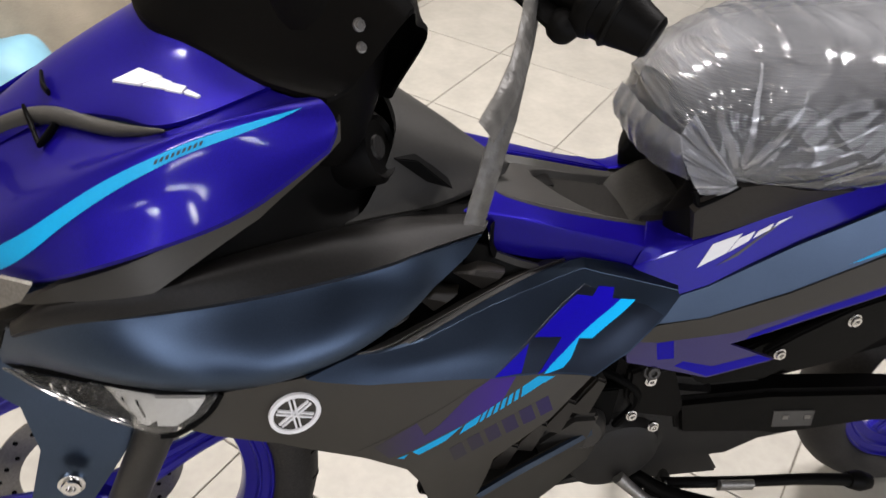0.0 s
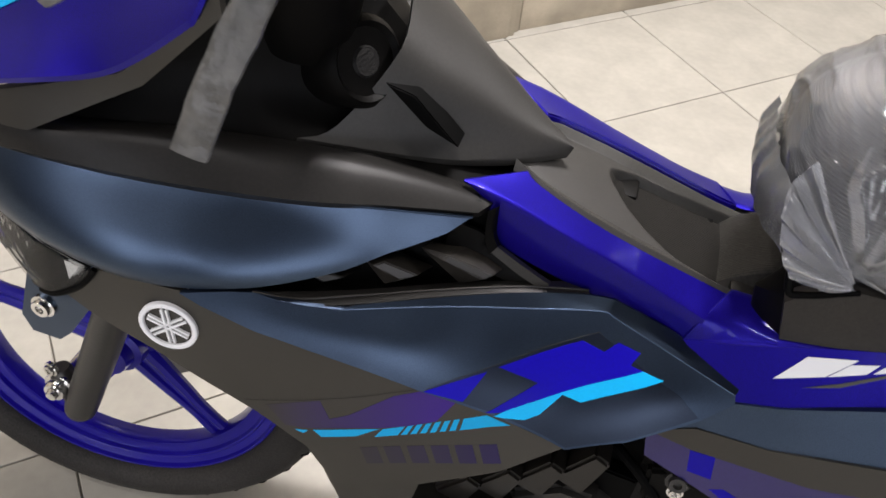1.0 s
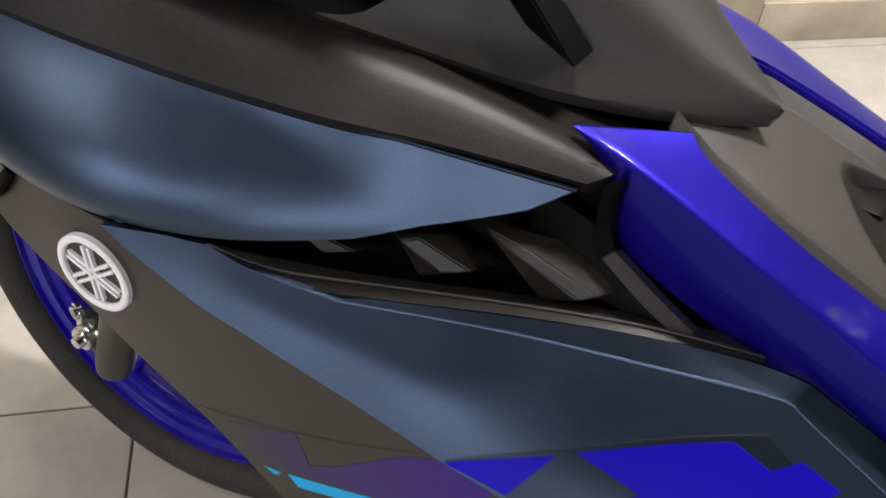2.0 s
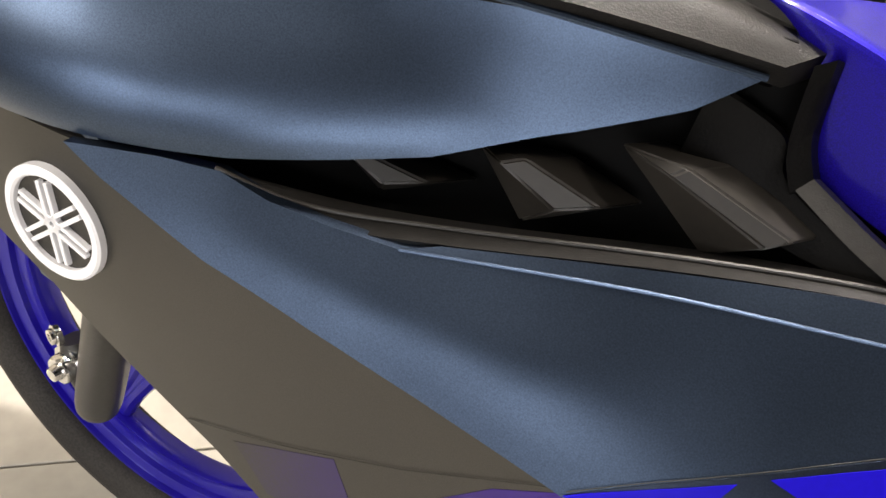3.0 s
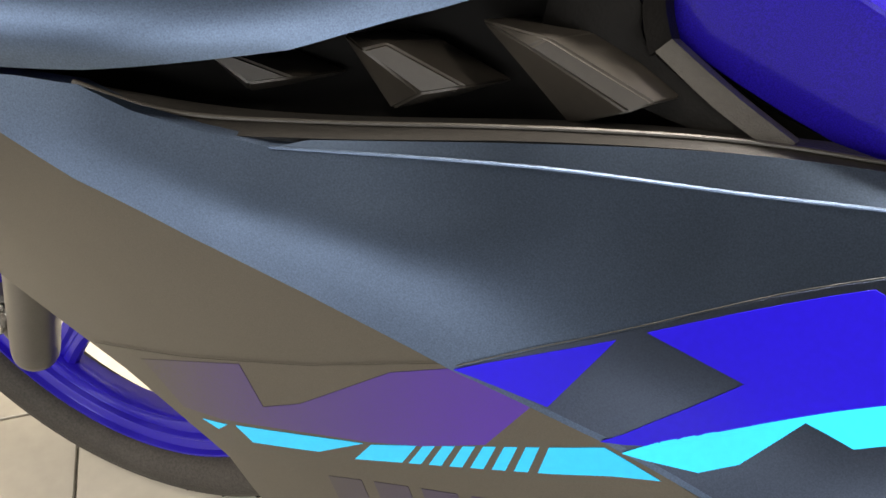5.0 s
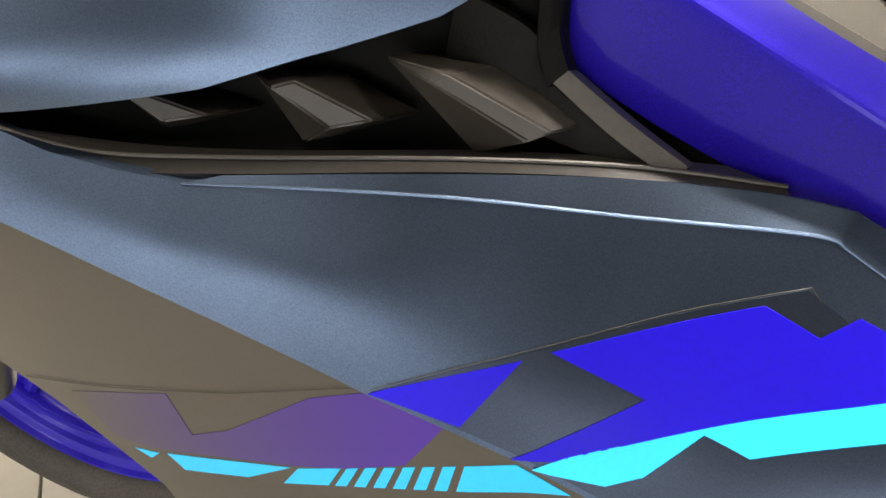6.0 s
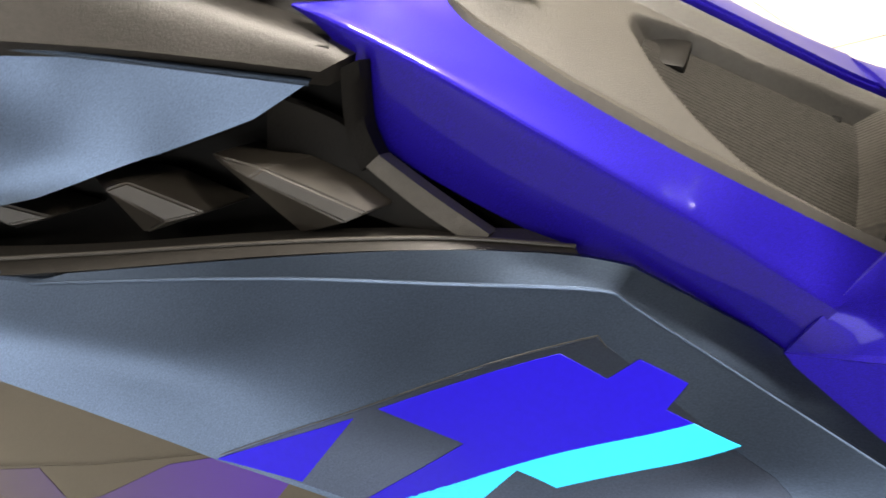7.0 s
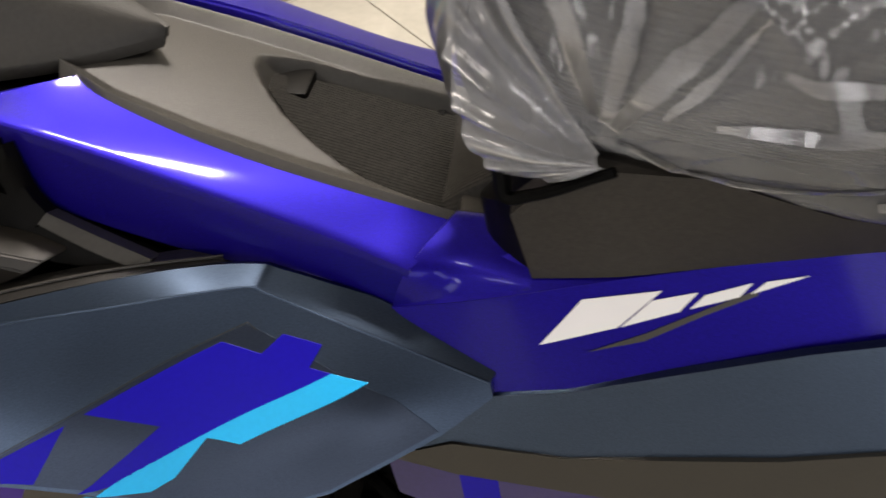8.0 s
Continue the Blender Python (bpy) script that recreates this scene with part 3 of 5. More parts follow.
# black ledge over the upper fairing, and the leg shield behind it
for s in (1, -1):
    a = [(0.050, -0.153, 0.697), (0.082, -0.172, 0.718), (0.157, -0.186, 0.731), (0.246, -0.175, 0.726), (0.340, -0.150, 0.711), (0.404, -0.120, 0.700), (0.4565, -0.092, 0.688)]
    b = [(0.052, -0.152, 0.701), (0.09, -0.174, 0.731), (0.165, -0.184, 0.743), (0.25, -0.160, 0.741), (0.329, -0.128, 0.728), (0.40, -0.100, 0.711), (0.464, -0.080, 0.690)]
    c = [(0.060, -0.140, 0.700), (0.10, -0.15, 0.730), (0.17, -0.165, 0.742), (0.25, -0.140, 0.739), (0.329, -0.106, 0.724), (0.40, -0.080, 0.706), (0.4645, -0.066, 0.687)]
    a = [(x, y - 0.004 * k, z - 0.006 * k) for x, y, z in a for k in [max(0.0, min(1.0, (0.36 - x) / 0.08))]]
    rows = [a, b, c] if s > 0 else [mirrored(q) for q in (a, b, c)]
    loft("ledge", rows, M_LEDGE, bike, nu=36, nv=4, thick=0.010, toward=(0, s * 0.6, -1), label="black textured plastic ledge")
    d = [(0.10, -0.15, 0.732), (0.17, -0.165, 0.739), (0.25, -0.140, 0.736), (0.329, -0.106, 0.721), (0.40, -0.080, 0.703), (0.462, -0.066, 0.686)]
    e = [(0.13, -0.14, 0.748), (0.20, -0.135, 0.768), (0.26, -0.115, 0.770), (0.32, -0.085, 0.745), (0.39, -0.055, 0.712), (0.47, -0.03, 0.680)]
    f = [(0.18, -0.11, 0.78), (0.245, -0.12, 0.82), (0.29, -0.09, 0.83), (0.325, -0.06, 0.79), (0.39, -0.03, 0.735), (0.48, -0.01, 0.675)]
    g = [(0.20, 0, 0.84), (0.25, 0, 0.87), (0.30, 0, 0.86), (0.33, 0, 0.81), (0.40, 0, 0.74), (0.49, 0, 0.67)]
    rows = [d, e, f, g] if s > 0 else [mirrored(q) for q in (d, e, f, g)]
    loft("leg_shield", rows, M_BLACK, bike, nu=28, nv=6, thick=0.004, toward=(-0.6, s * 0.3, -0.6))

# centre tongue of the leg shield
T1 = [(0.322, -0.108, 0.728), (0.36, -0.090, 0.718), (0.41, -0.066, 0.706), (0.465, -0.034, 0.697), (0.508, -0.001, 0.694)]
T2 = [(0.345, -0.090, 0.733), (0.38, -0.071, 0.726), (0.42, -0.050, 0.7185), (0.467, -0.027, 0.707), (0.509, 0.0, 0.698)]
T3 = [(0.378, -0.050, 0.782), (0.405, -0.042, 0.763), (0.437, -0.028, 0.742), (0.472, -0.014, 0.720), (0.510, 0.001, 0.699)]
T4 = [(0.372, 0.0, 0.806), (0.402, 0.004, 0.782), (0.437, 0.006, 0.756), (0.475, 0.006, 0.724), (0.5105, 0.002, 0.699)]
tongue = [T1, T2, T3, T4, mirrored(T3), mirrored(T2), mirrored(T1)]
loft("centre_cover", tongue, M_TRAY, bike, nu=28, nv=5, thick=0.006, toward=(-0.3, 0, -1), label="dark grey tapering plastic centre cover")
# no hollow here: a near-black slab paints the shade of the recess
slab("cover_recess_shade", [(0.372, 0.762), (0.405, 0.732), (0.431, 0.721), (0.395, 0.757)], -0.066, -0.046, M_DEEP, bike, 0.001)

# ignition lock
m = Matrix.Translation((0.350, -0.062, 0.772)) @ Vector((0.80, -0.45, 0.40)).to_track_quat("Z", "Y").to_matrix().to_4x4()
lock = lathe("ignition_lock", [(0.0, -0.07), (0.036, -0.07), (0.034, -0.02), (0.033, 0.008), (0.028, 0.014), (0.024, 0.010), (0.0, 0.009)], m, M_BLACK, bike, 32, label="round black ignition lock housing")
lathe("keyhole", [(0, 0.012), (0.010, 0.012), (0.012, 0.0085)], m, M_ENGINE, lock, 20)

# blue frame rails beside the step-through tray
R_IN = [(0.481, -0.042, 0.697), (0.494, -0.049, 0.691), (0.534, -0.056, 0.677), (0.577, -0.0585, 0.663), (0.637, -0.058, 0.6445), (0.656, -0.059, 0.640)]
R_WALL = [(x, y + 0.004, z - 0.009) for x, y, z in R_IN]
R_TOP = [(0.440, -0.0765, 0.7025), (0.460, -0.0775, 0.699), (0.490, -0.0780, 0.6900), (0.540, -0.0785, 0.6715), (0.600, -0.0810, 0.6500), (0.6385, -0.0865, 0.6375)]
R_SIDE = [(0.440, -0.0785, 0.7000), (0.460, -0.0810, 0.694), (0.490, -0.0815, 0.6850), (0.540, -0.0822, 0.6665), (0.600, -0.0845, 0.6445), (0.6375, -0.0890, 0.6330)]
R_MID = [tuple(a + 0.42 * (b - a) for a, b in zip(p, q)) for p, q in zip(R_TOP, R_SIDE)]
R_ROUND = [((a + d) / 2, (b + e) / 2 - 0.0004, (c + f) / 2 + 0.0004) for (a, b, c), (d, e, f) in zip(R_TOP, R_MID)]
R_LOW = [(0.468, -0.0790, 0.6900), (0.4685, -0.0785, 0.668), (0.4760, -0.0790, 0.6505), (0.530, -0.0800, 0.6310), (0.600, -0.0825, 0.6175), (0.630, -0.0860, 0.6085)]
R_UNDER = [(0.470, -0.066, 0.688), (0.471, -0.068, 0.666), (0.478, -0.070, 0.648), (0.530, -0.070, 0.627), (0.600, -0.070, 0.612), (0.630, -0.070, 0.600)]
# side cover under the seat
C_EDGE = [(0.629, -0.089, 0.6125), (0.673, -0.092, 0.628), (0.729, -0.0915, 0.647), (0.766, -0.0915, 0.659), (0.807, -0.092, 0.673), (0.909, -0.097, 0.697), (1.02, -0.104, 0.722)]
C_IN = [(0.632, -0.087, 0.6145), (0.685, -0.075, 0.643), (0.729, -0.066, 0.656), (0.766, -0.066, 0.668), (0.807, -0.067, 0.682), (0.909, -0.07, 0.705), (1.02, -0.075, 0.73)]
COVER = C_EDGE + [(1.02, -0.118, 0.712), (0.912, -0.113, 0.672), (0.835, -0.111, 0.641), (0.759, -0.111, 0.607), (0.711, -0.111, 0.590), (0.678, -0.109, 0.578)]
for s in (1, -1):
    q = (lambda p: p) if s > 0 else mirrored
    rail = loft("frame_rail", [q(p) for p in (R_WALL, R_IN, R_TOP, R_ROUND, R_MID, R_LOW, R_UNDER)], M_BLUE, bike, nu=48, nv=7, thick=0.003, toward=(0, s, -0.4), straight=True, label="glossy metallic blue frame rail")
    loft("cover_shoulder", [q(C_EDGE), q(C_IN)], M_BLUE, bike, nu=36, nv=3, thick=0.004, toward=(0, s * 0.3, -1), straight=True)
    loft("rail_corner", [q(p) for p in ([(0.628, -0.0885, 0.6085), (0.66, -0.0905, 0.6225), (0.692, -0.0912, 0.6345)], [(0.637, -0.0852, 0.6365), (0.662, -0.080, 0.6375), (0.692, -0.087, 0.6385)], [(0.655, -0.054, 0.643), (0.670, -0.054, 0.6425), (0.695, -0.058, 0.644)])], M_BLUE, bike, nu=14, nv=5, thick=0.003, toward=(0, s, -0.5))
side_cover, T_COVER = skin("side_cover", COVER, M_BLUE, bike, [], edge=0.0, label="glossy metallic blue rear side cover")
skin("side_cover", COVER, M_BLUE, bike, [], edge=0.0, side=-1)

# tray between the rails
def tray_edge(x):
    return float(np.interp(x, [0.47, 0.534, 0.577, 0.637, 0.66, 0.68], [0.694, 0.672, 0.658, 0.6395, 0.634, 0.632]))


def pad_sides(x):
    """Both edges of the sunken part of the tray."""
    near = float(np.interp(x, [0.540, 0.546, 0.556, 0.565, 0.580, 0.598, 0.62, 0.641, 0.66], [0.022, 0.013, -0.001, -0.011, -0.023, -0.033, -0.041, -0.046, -0.047]))
    return near, float(np.interp(x, [0.545, 0.567, 0.633, 0.66], [0.026, 0.034, 0.040, 0.041]))


def tray_grid():
    rows = []
    for i in range(141):
        s = i / 140
        x = 0.470 + 0.205 * s
        edge_z = tray_edge(x)
        near, far = pad_sides(x)
        row = []
        for j in range(129):
            u = j / 128 * 2 - 1
            y = u * float(np.interp(x, [0.47, 0.481, 0.494, 0.534, 0.577, 0.66], [0.036, 0.042, 0.049, 0.0555, 0.058, 0.0585]))
            z = edge_z + 0.006 * (1 - min(1, abs(abs(u) - 0.84) / 0.16)) - 0.003
            deep = max(0.0, min(1.0, (x - 0.543) / 0.008)) * max(0.0, min(1.0, (y - near) / 0.005 + 0.5)) * max(0.0, min(1.0, (far - y) / 0.004 + 0.5))
            z = z + (0.004 * (1 - u * u)) * (1 - deep) - 0.006 * deep
            row.append(Vector((x, y, z)))
        rows.append(row)
    return rows


def pad_grid():
    """The ribbed pad on the low part of the tray."""
    out = []
    for i in range(27):
        x = 0.550 + 0.097 * i / 26
        near, far = pad_sides(x)
        near, far = near + 0.004, far - 0.004
        out.append([Vector((x, near + (far - near) * k / 8, tray_edge(x) - 0.0072 + 0.0012 * math.sin(math.pi * k / 8))) for k in range(9)])
    return out


v, f = shell(tray_grid(), 0.004, (0, 0, -1))
tray = link("tray", v, f, M_TRAY, bike, "dark grey textured step-through tray")
v, f = shell(pad_grid(), 0.001, (0, 0, -1))
link("tray_pad", v, f, M_PAD, tray, "finely ribbed dark pad")
block("tray_clip", (0.547, 0.010, 0.640), (0.570, 0.034, 0.6580), M_BLACK, tray, 0.003)
block("tray_end", (0.655, -0.057, 0.598), (0.700, 0.057, 0.638), M_LEDGE, bike, 0.004)
loft("tray_wall", [[(x, -0.044, 0.6265), (x, -0.037, 0.627 + 0.6 * (z - 0.627)), (x, -0.032, z), (x, -0.01, z), (x, 0.02, z), (x, 0.042, z), (x, 0.048, 0.6265)] for x, z in ((0.640, 0.6265), (0.645, 0.630), (0.659, 0.642), (0.680, 0.655), (0.706, 0.660))], M_PAD_END, bike, nu=36, nv=6, thick=0.005, toward=(0.6, 0, -1), label="finely ribbed dark end slope of the tray")
for sy in (0.000, 0.034):
    block("tray_screw", (0.634, sy, 0.6265), (0.639, sy + 0.005, 0.633), M_DEEP, tray, 0.0015)

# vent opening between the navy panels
# near-black sheet and plate, the vent's shade put into their colour
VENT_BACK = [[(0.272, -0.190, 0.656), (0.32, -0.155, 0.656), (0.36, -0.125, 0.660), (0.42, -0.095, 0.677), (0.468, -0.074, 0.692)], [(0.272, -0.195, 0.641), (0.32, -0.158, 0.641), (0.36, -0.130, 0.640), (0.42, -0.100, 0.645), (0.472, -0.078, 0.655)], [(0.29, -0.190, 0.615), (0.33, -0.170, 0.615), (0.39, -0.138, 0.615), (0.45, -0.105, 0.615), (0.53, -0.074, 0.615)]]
loft("vent_shade_back", VENT_BACK, M_DEEP, bike, nu=20, nv=4, thick=0.003, toward=(0, 1, 0))
slab("vent_shade_plate", [(0.30, 0.56), (0.36, 0.64), (0.40, 0.655), (0.466, 0.653), (0.505, 0.633), (0.575, 0.619), (0.629, 0.601), (0.69, 0.60), (0.69, 0.53), (0.5, 0.52)], -0.073, -0.060, M_DEEP, bike, 0.001)
LIP_A = [(0.318, -0.1855, 0.6428), (0.345, -0.174, 0.634), (0.385, -0.153, 0.6315), (0.453, -0.122, 0.634), (0.506, -0.099, 0.634), (0.550, -0.083, 0.631)]
LIP_B = [(0.318, -0.186, 0.6425), (0.347, -0.179, 0.6325), (0.388, -0.161, 0.632), (0.453, -0.1295, 0.6345), (0.507, -0.104, 0.6335), (0.552, -0.0855, 0.630)]
LIP_C = [(0.319, -0.184, 0.6428), (0.352, -0.160, 0.631), (0.392, -0.140, 0.629), (0.455, -0.110, 0.631), (0.506, -0.090, 0.632), (0.530, -0.080, 0.631)]
loft("vent_lip", [LIP_B, LIP_A, LIP_C], M_LEDGE, bike, nu=40, nv=2, thick=0.004, toward=(0, 0.3, -1), straight=True, label="dark grey vent frame lip")

tube("lip_rim", [(x, y, z + 0.0006) for x, y, z in LIP_A], 0.0009, M_FIN, bike, 8, 40)


def fin(edge_root, tip, strip_end, strip_root, low, low_root):
    """A slanting louvre: a narrow lit strip along its edge, a broad face below, and depth behind."""
    back = Vector((0.35, 0.9, -0.25)).normalized() * 0.022
    p = [Vector(q) for q in (edge_root, tip, strip_end, strip_root, low, low_root)]
    p[2] += Vector((-0.25, -0.9, 0.1)) * 0.002
    p[3] += Vector((-0.25, -0.9, 0.1)) * 0.002
    p[5] += back * 0.6
    p[4] += back * 0.35
    q = [a + back for a in p]
    bm = bmesh.new()
    v = [bm.verts.new(a) for a in p + q]
    for f in ((0, 1, 2, 3), (3, 2, 4, 5), (0, 6, 7, 1), (1, 7, 10, 4), (1, 4, 2), (5, 4, 10, 11), (0, 3, 5), (0, 5, 11, 6), (6, 11, 10, 7)):
        bm.faces.new([v[k] for k in f])
    bmesh.ops.recalc_face_normals(bm, faces=bm.faces)
    bmesh.ops.bevel(bm, geom=list(bm.edges), offset=0.0008, segments=2, affect="EDGES")
    return part("vent_fin", bm, M_FIN, bike)


fin((0.4440, -0.1150, 0.6600), (0.4780, -0.1060, 0.6430), (0.4720, -0.1090, 0.6400), (0.4400, -0.1170, 0.6570), (0.4510, -0.1190, 0.6320), (0.4160, -0.1250, 0.6620))
fin((0.3990, -0.1330, 0.6540), (0.4240, -0.1270, 0.6430), (0.4120, -0.1320, 0.6400), (0.3930, -0.1360, 0.6520), (0.3970, -0.1400, 0.6320), (0.3760, -0.1420, 0.6540))
fin((0.3520, -0.1520, 0.6460), (0.3730, -0.1470, 0.6410), (0.3600, -0.1520, 0.6380), (0.3480, -0.1540, 0.6450), (0.3520, -0.1560, 0.6330), (0.3390, -0.1570, 0.6450))
STRUT_UP = [(0.4685, -0.0860, 0.692), (0.4695, -0.0865, 0.668), (0.4745, -0.0868, 0.6545), (0.497, -0.0885, 0.6430), (0.5195, -0.0910, 0.6340)]
STRUT_LOW = [(0.4635, -0.0900, 0.690), (0.4645, -0.0915, 0.665), (0.4700, -0.0925, 0.6500), (0.4925, -0.0960, 0.6385), (0.5160, -0.0980, 0.6295)]
for s in (1, -1):
    q = (lambda p: p) if s > 0 else mirrored
    # upper end of the bar, black in place of the shade on it
    loft("strut_shaded_end", [q(STRUT_UP[:3]), q(STRUT_LOW[:3])], M_BLACK, bike, nu=16, nv=2, thick=0.007, toward=(0.2, 0.9 * s, -0.4), straight=True)
    loft("vent_strut", [q(STRUT_UP[2:]), q([tuple(Vector(a).lerp(Vector(b), 0.75)) for a, b in zip(STRUT_UP[2:], STRUT_LOW[2:])])], M_TRAY, bike, nu=24, nv=2, thick=0.007, toward=(0.2, 0.9 * s, -0.4), straight=True, label="dark grey bar along the vent" if s > 0 else "")
    # inner wall, blackened so that it looks shaded
    loft("vent_shaded_wall", [q(p) for p in ([(0.440, -0.100, 0.680), (0.462, -0.0890, 0.666), (0.470, -0.0895, 0.650), (0.5150, -0.0945, 0.6300)], [(0.436, -0.1000, 0.655), (0.452, -0.0985, 0.642), (0.475, -0.0975, 0.634), (0.5170, -0.0955, 0.6285)])], M_BLACK, bike, nu=20, nv=3, thick=0.003, toward=(0, s, 0), straight=True)

# films on the side panel and lower fairing: a ground darkened for its dim reflection, then the coloured shapes
film("clear_film_ground", [(0.4515, 0.5790), (0.4720, 0.5862), (0.5020, 0.5952), (0.5310, 0.6042), (0.5655, 0.6142), (0.600, 0.6000), (0.636, 0.5865), (0.655, 0.5735), (0.608, 0.5545), (0.564, 0.5455), (0.499, 0.5665)], T_SIDE, M_DARK_FILM, side_panel, lift=0.0003, cell=0.005, label="clear film ground, darkened navy for its dim reflection")
for pts in ([(0.450, 0.5785), (0.492, 0.5905), (0.480, 0.572)], [(0.4995, 0.593), (0.555, 0.609), (0.573, 0.604), (0.582, 0.610), (0.600, 0.606), (0.595, 0.599), (0.605, 0.597), (0.551, 0.5785), (0.511, 0.5655), (0.499, 0.5648), (0.531, 0.5835)]):
    film("blue_graphic", pts, T_SIDE, M_DECAL, side_panel, lift=0.0007, cell=0.005, label="bright blue printed graphic")
film("cyan_graphic", [(0.605, 0.597), (0.622, 0.5935), (0.566, 0.5735), (0.551, 0.5768), (0.538, 0.564), (0.528, 0.5605), (0.506, 0.5625), (0.514, 0.5668), (0.551, 0.5785)], T_SIDE, M_CYAN, side_panel, lift=0.0007, cell=0.005, label="cyan printed graphic")
film("violet_graphic", [(0.329, 0.534), (0.345, 0.540), (0.372, 0.549), (0.380, 0.529), (0.395, 0.537), (0.428, 0.566), (0.448, 0.5755), (0.475, 0.569), (0.463, 0.5455), (0.441, 0.5345), (0.421, 0.5275), (0.361, 0.5135), (0.344, 0.513)], T_LOW, M_FADE, lower_cowl, label="violet printed graphic")
film("cyan_graphic", [(0.367, 0.5125), (0.4195, 0.5258), (0.402, 0.513), (0.374, 0.5055)], T_LOW, M_CYAN, lower_cowl, label="cyan printed stripe")
film("cyan_graphic", [(0.352, 0.5095), (0.363, 0.511), (0.359, 0.5065)], T_LOW, M_CYAN, lower_cowl)


def stripe(a, b, t0, t1, lean):
    """One slanting piece of the broken cyan stripe."""
    lo = [(a[0] + (b[0] - a[0]) * t, a[1] + (b[1] - a[1]) * t) for t in (t0, t1)]
    up = [(0.4225 + (0.488 - 0.4225) * t, 0.5265 + (0.5555 - 0.5265) * t) for t in (t0, t1)]
    film("cyan_graphic", [lo[0], lo[1], up[1], up[0]], T_LOW, M_CYAN, lower_cowl, cell=0.006)


for t0, t1 in [(0.0, 0.26)] + [(0.295 + 0.105 * k, 0.36 + 0.105 * k) for k in range(6)] + [(0.93, 1.0)]:
    stripe((0.4165, 0.5155), (0.4870, 0.5425), t0, t1, 0)
film("cyan_graphic", [(0.487, 0.5425), (0.505, 0.5505), (0.519, 0.5555), (0.500, 0.5612), (0.488, 0.5555)], T_LOW, M_CYAN, lower_cowl, cell=0.006)
def hairline(pts, tree, parent):
    """The thin edge of a clear protective film."""
    low = [(x, z - 0.0002) for x, z in pts]
    film("clear_edge", list(pts) + low[::-1], tree, M_FORK, parent, lift=0.0007)


hairline([(0.308, 0.5347), (0.350, 0.5447), (0.398, 0.5587), (0.4475, 0.5782)], T_LOW, lower_cowl)
hairline([(0.4505, 0.5797), (0.4720, 0.5869), (0.5020, 0.5959), (0.5310, 0.6049), (0.5660, 0.6149), (0.5700, 0.6120)], T_SIDE, side_panel)
for k in range(6):  # maker's lettering as plain bars
    a, b = k / 6 + 0.015, (k + 1) / 6 - 0.03
    p0, p1 = (0.404, 0.4995), (0.516, 0.5345)
    q0, q1 = (0.411, 0.4800), (0.523, 0.5145)
    film("lettering_bar", [(q0[0] + (q1[0] - q0[0]) * a, q0[1] + (q1[1] - q0[1]) * a), (q0[0] + (q1[0] - q0[0]) * b, q0[1] + (q1[1] - q0[1]) * b), (p0[0] + (p1[0] - p0[0]) * b, p0[1] + (p1[1] - p0[1]) * b), (p0[0] + (p1[0] - p0[0]) * a, p0[1] + (p1[1] - p0[1]) * a)], T_LOW, M_VIOLET_INK, lower_cowl)

# round badge, drawn as a ring with crossing bars
m = Matrix.Translation((0.2600, -0.2115, 0.609)) @ Vector((0.12, -0.985, 0.10)).to_track_quat("Z", "Y").to_matrix().to_4x4()
badge = lathe("badge", [(0.0225, -0.0025), (0.0225, 0.0008), (0.0215, 0.0016), (0.0192, 0.0016), (0.0184, 0.0008), (0.0184, -0.0025)], m, M_WHITE, bike, 64, label="round white maker's badge", closed=True)
lathe("badge_ground", [(0.0, -0.001), (0.0186, -0.001), (0.0186, -0.003)], m, M_GRAY, badge, 40)
for k in range(3):
    for off in (-0.0019, 0.0019):
        block("badge_bar", (-0.0009 + off, -0.0165, -0.002), (0.0009 + off, 0.0165, 0.0012), M_WHITE, badge, 0.0003, m=m @ pose(0, 0, 0, 0, 0, 60 * k + 6), segments=1)

# turn signal
SIG = [(0.028, -0.138, 0.640), (0.10, -0.172, 0.642), (0.162, -0.1995, 0.6435), (0.200, -0.2045, 0.6425), (0.186, -0.208, 0.625), (0.163, -0.210, 0.610), (0.145, -0.206, 0.606), (0.09, -0.176, 0.615), (0.05, -0.152, 0.627)]
signal, _ = skin("turn_signal", [(x, y + 0.004, z) for x, y, z in SIG], M_DEEP, bike, edge=0.0, label="turn signal with a clear faceted lens and silver reflector")
lens, _ = skin("signal_lens", [(x, y - 0.003, z) for x, y, z in SIG], M_LENS, signal, edge=0.0, thick=0.002)
lens.visible_shadow = False
skin("signal_bowl", [(0.05, -0.149, 0.633), (0.10, -0.171, 0.638), (0.150, -0.194, 0.638), (0.152, -0.199, 0.618), (0.140, -0.202, 0.610), (0.09, -0.173, 0.619)], M_SILVER, signal, edge=0.0)
skin("reflector", [(0.150, -0.197, 0.638), (0.190, -0.2065, 0.640), (0.180, -0.2085, 0.626), (0.163, -0.2085, 0.613), (0.148, -0.2035, 0.612)], M_SILVER, signal)
for k in range(7):
    x = 0.066 + 0.0115 * k
    y = -0.1575 - 0.47 * (x - 0.070)
    tube("facet", [(x, y - 0.0045, 0.635), (x + 0.004, y - 0.008, 0.617)], 0.0013, M_CHROME, signal, 8, 4)
tube("signal_rim", [(0.203, -0.2055, 0.642), (0.190, -0.2095, 0.624), (0.166, -0.2115, 0.608), (0.15, -0.2085, 0.604)], 0.0025, M_DEEP, signal, 8, 12)

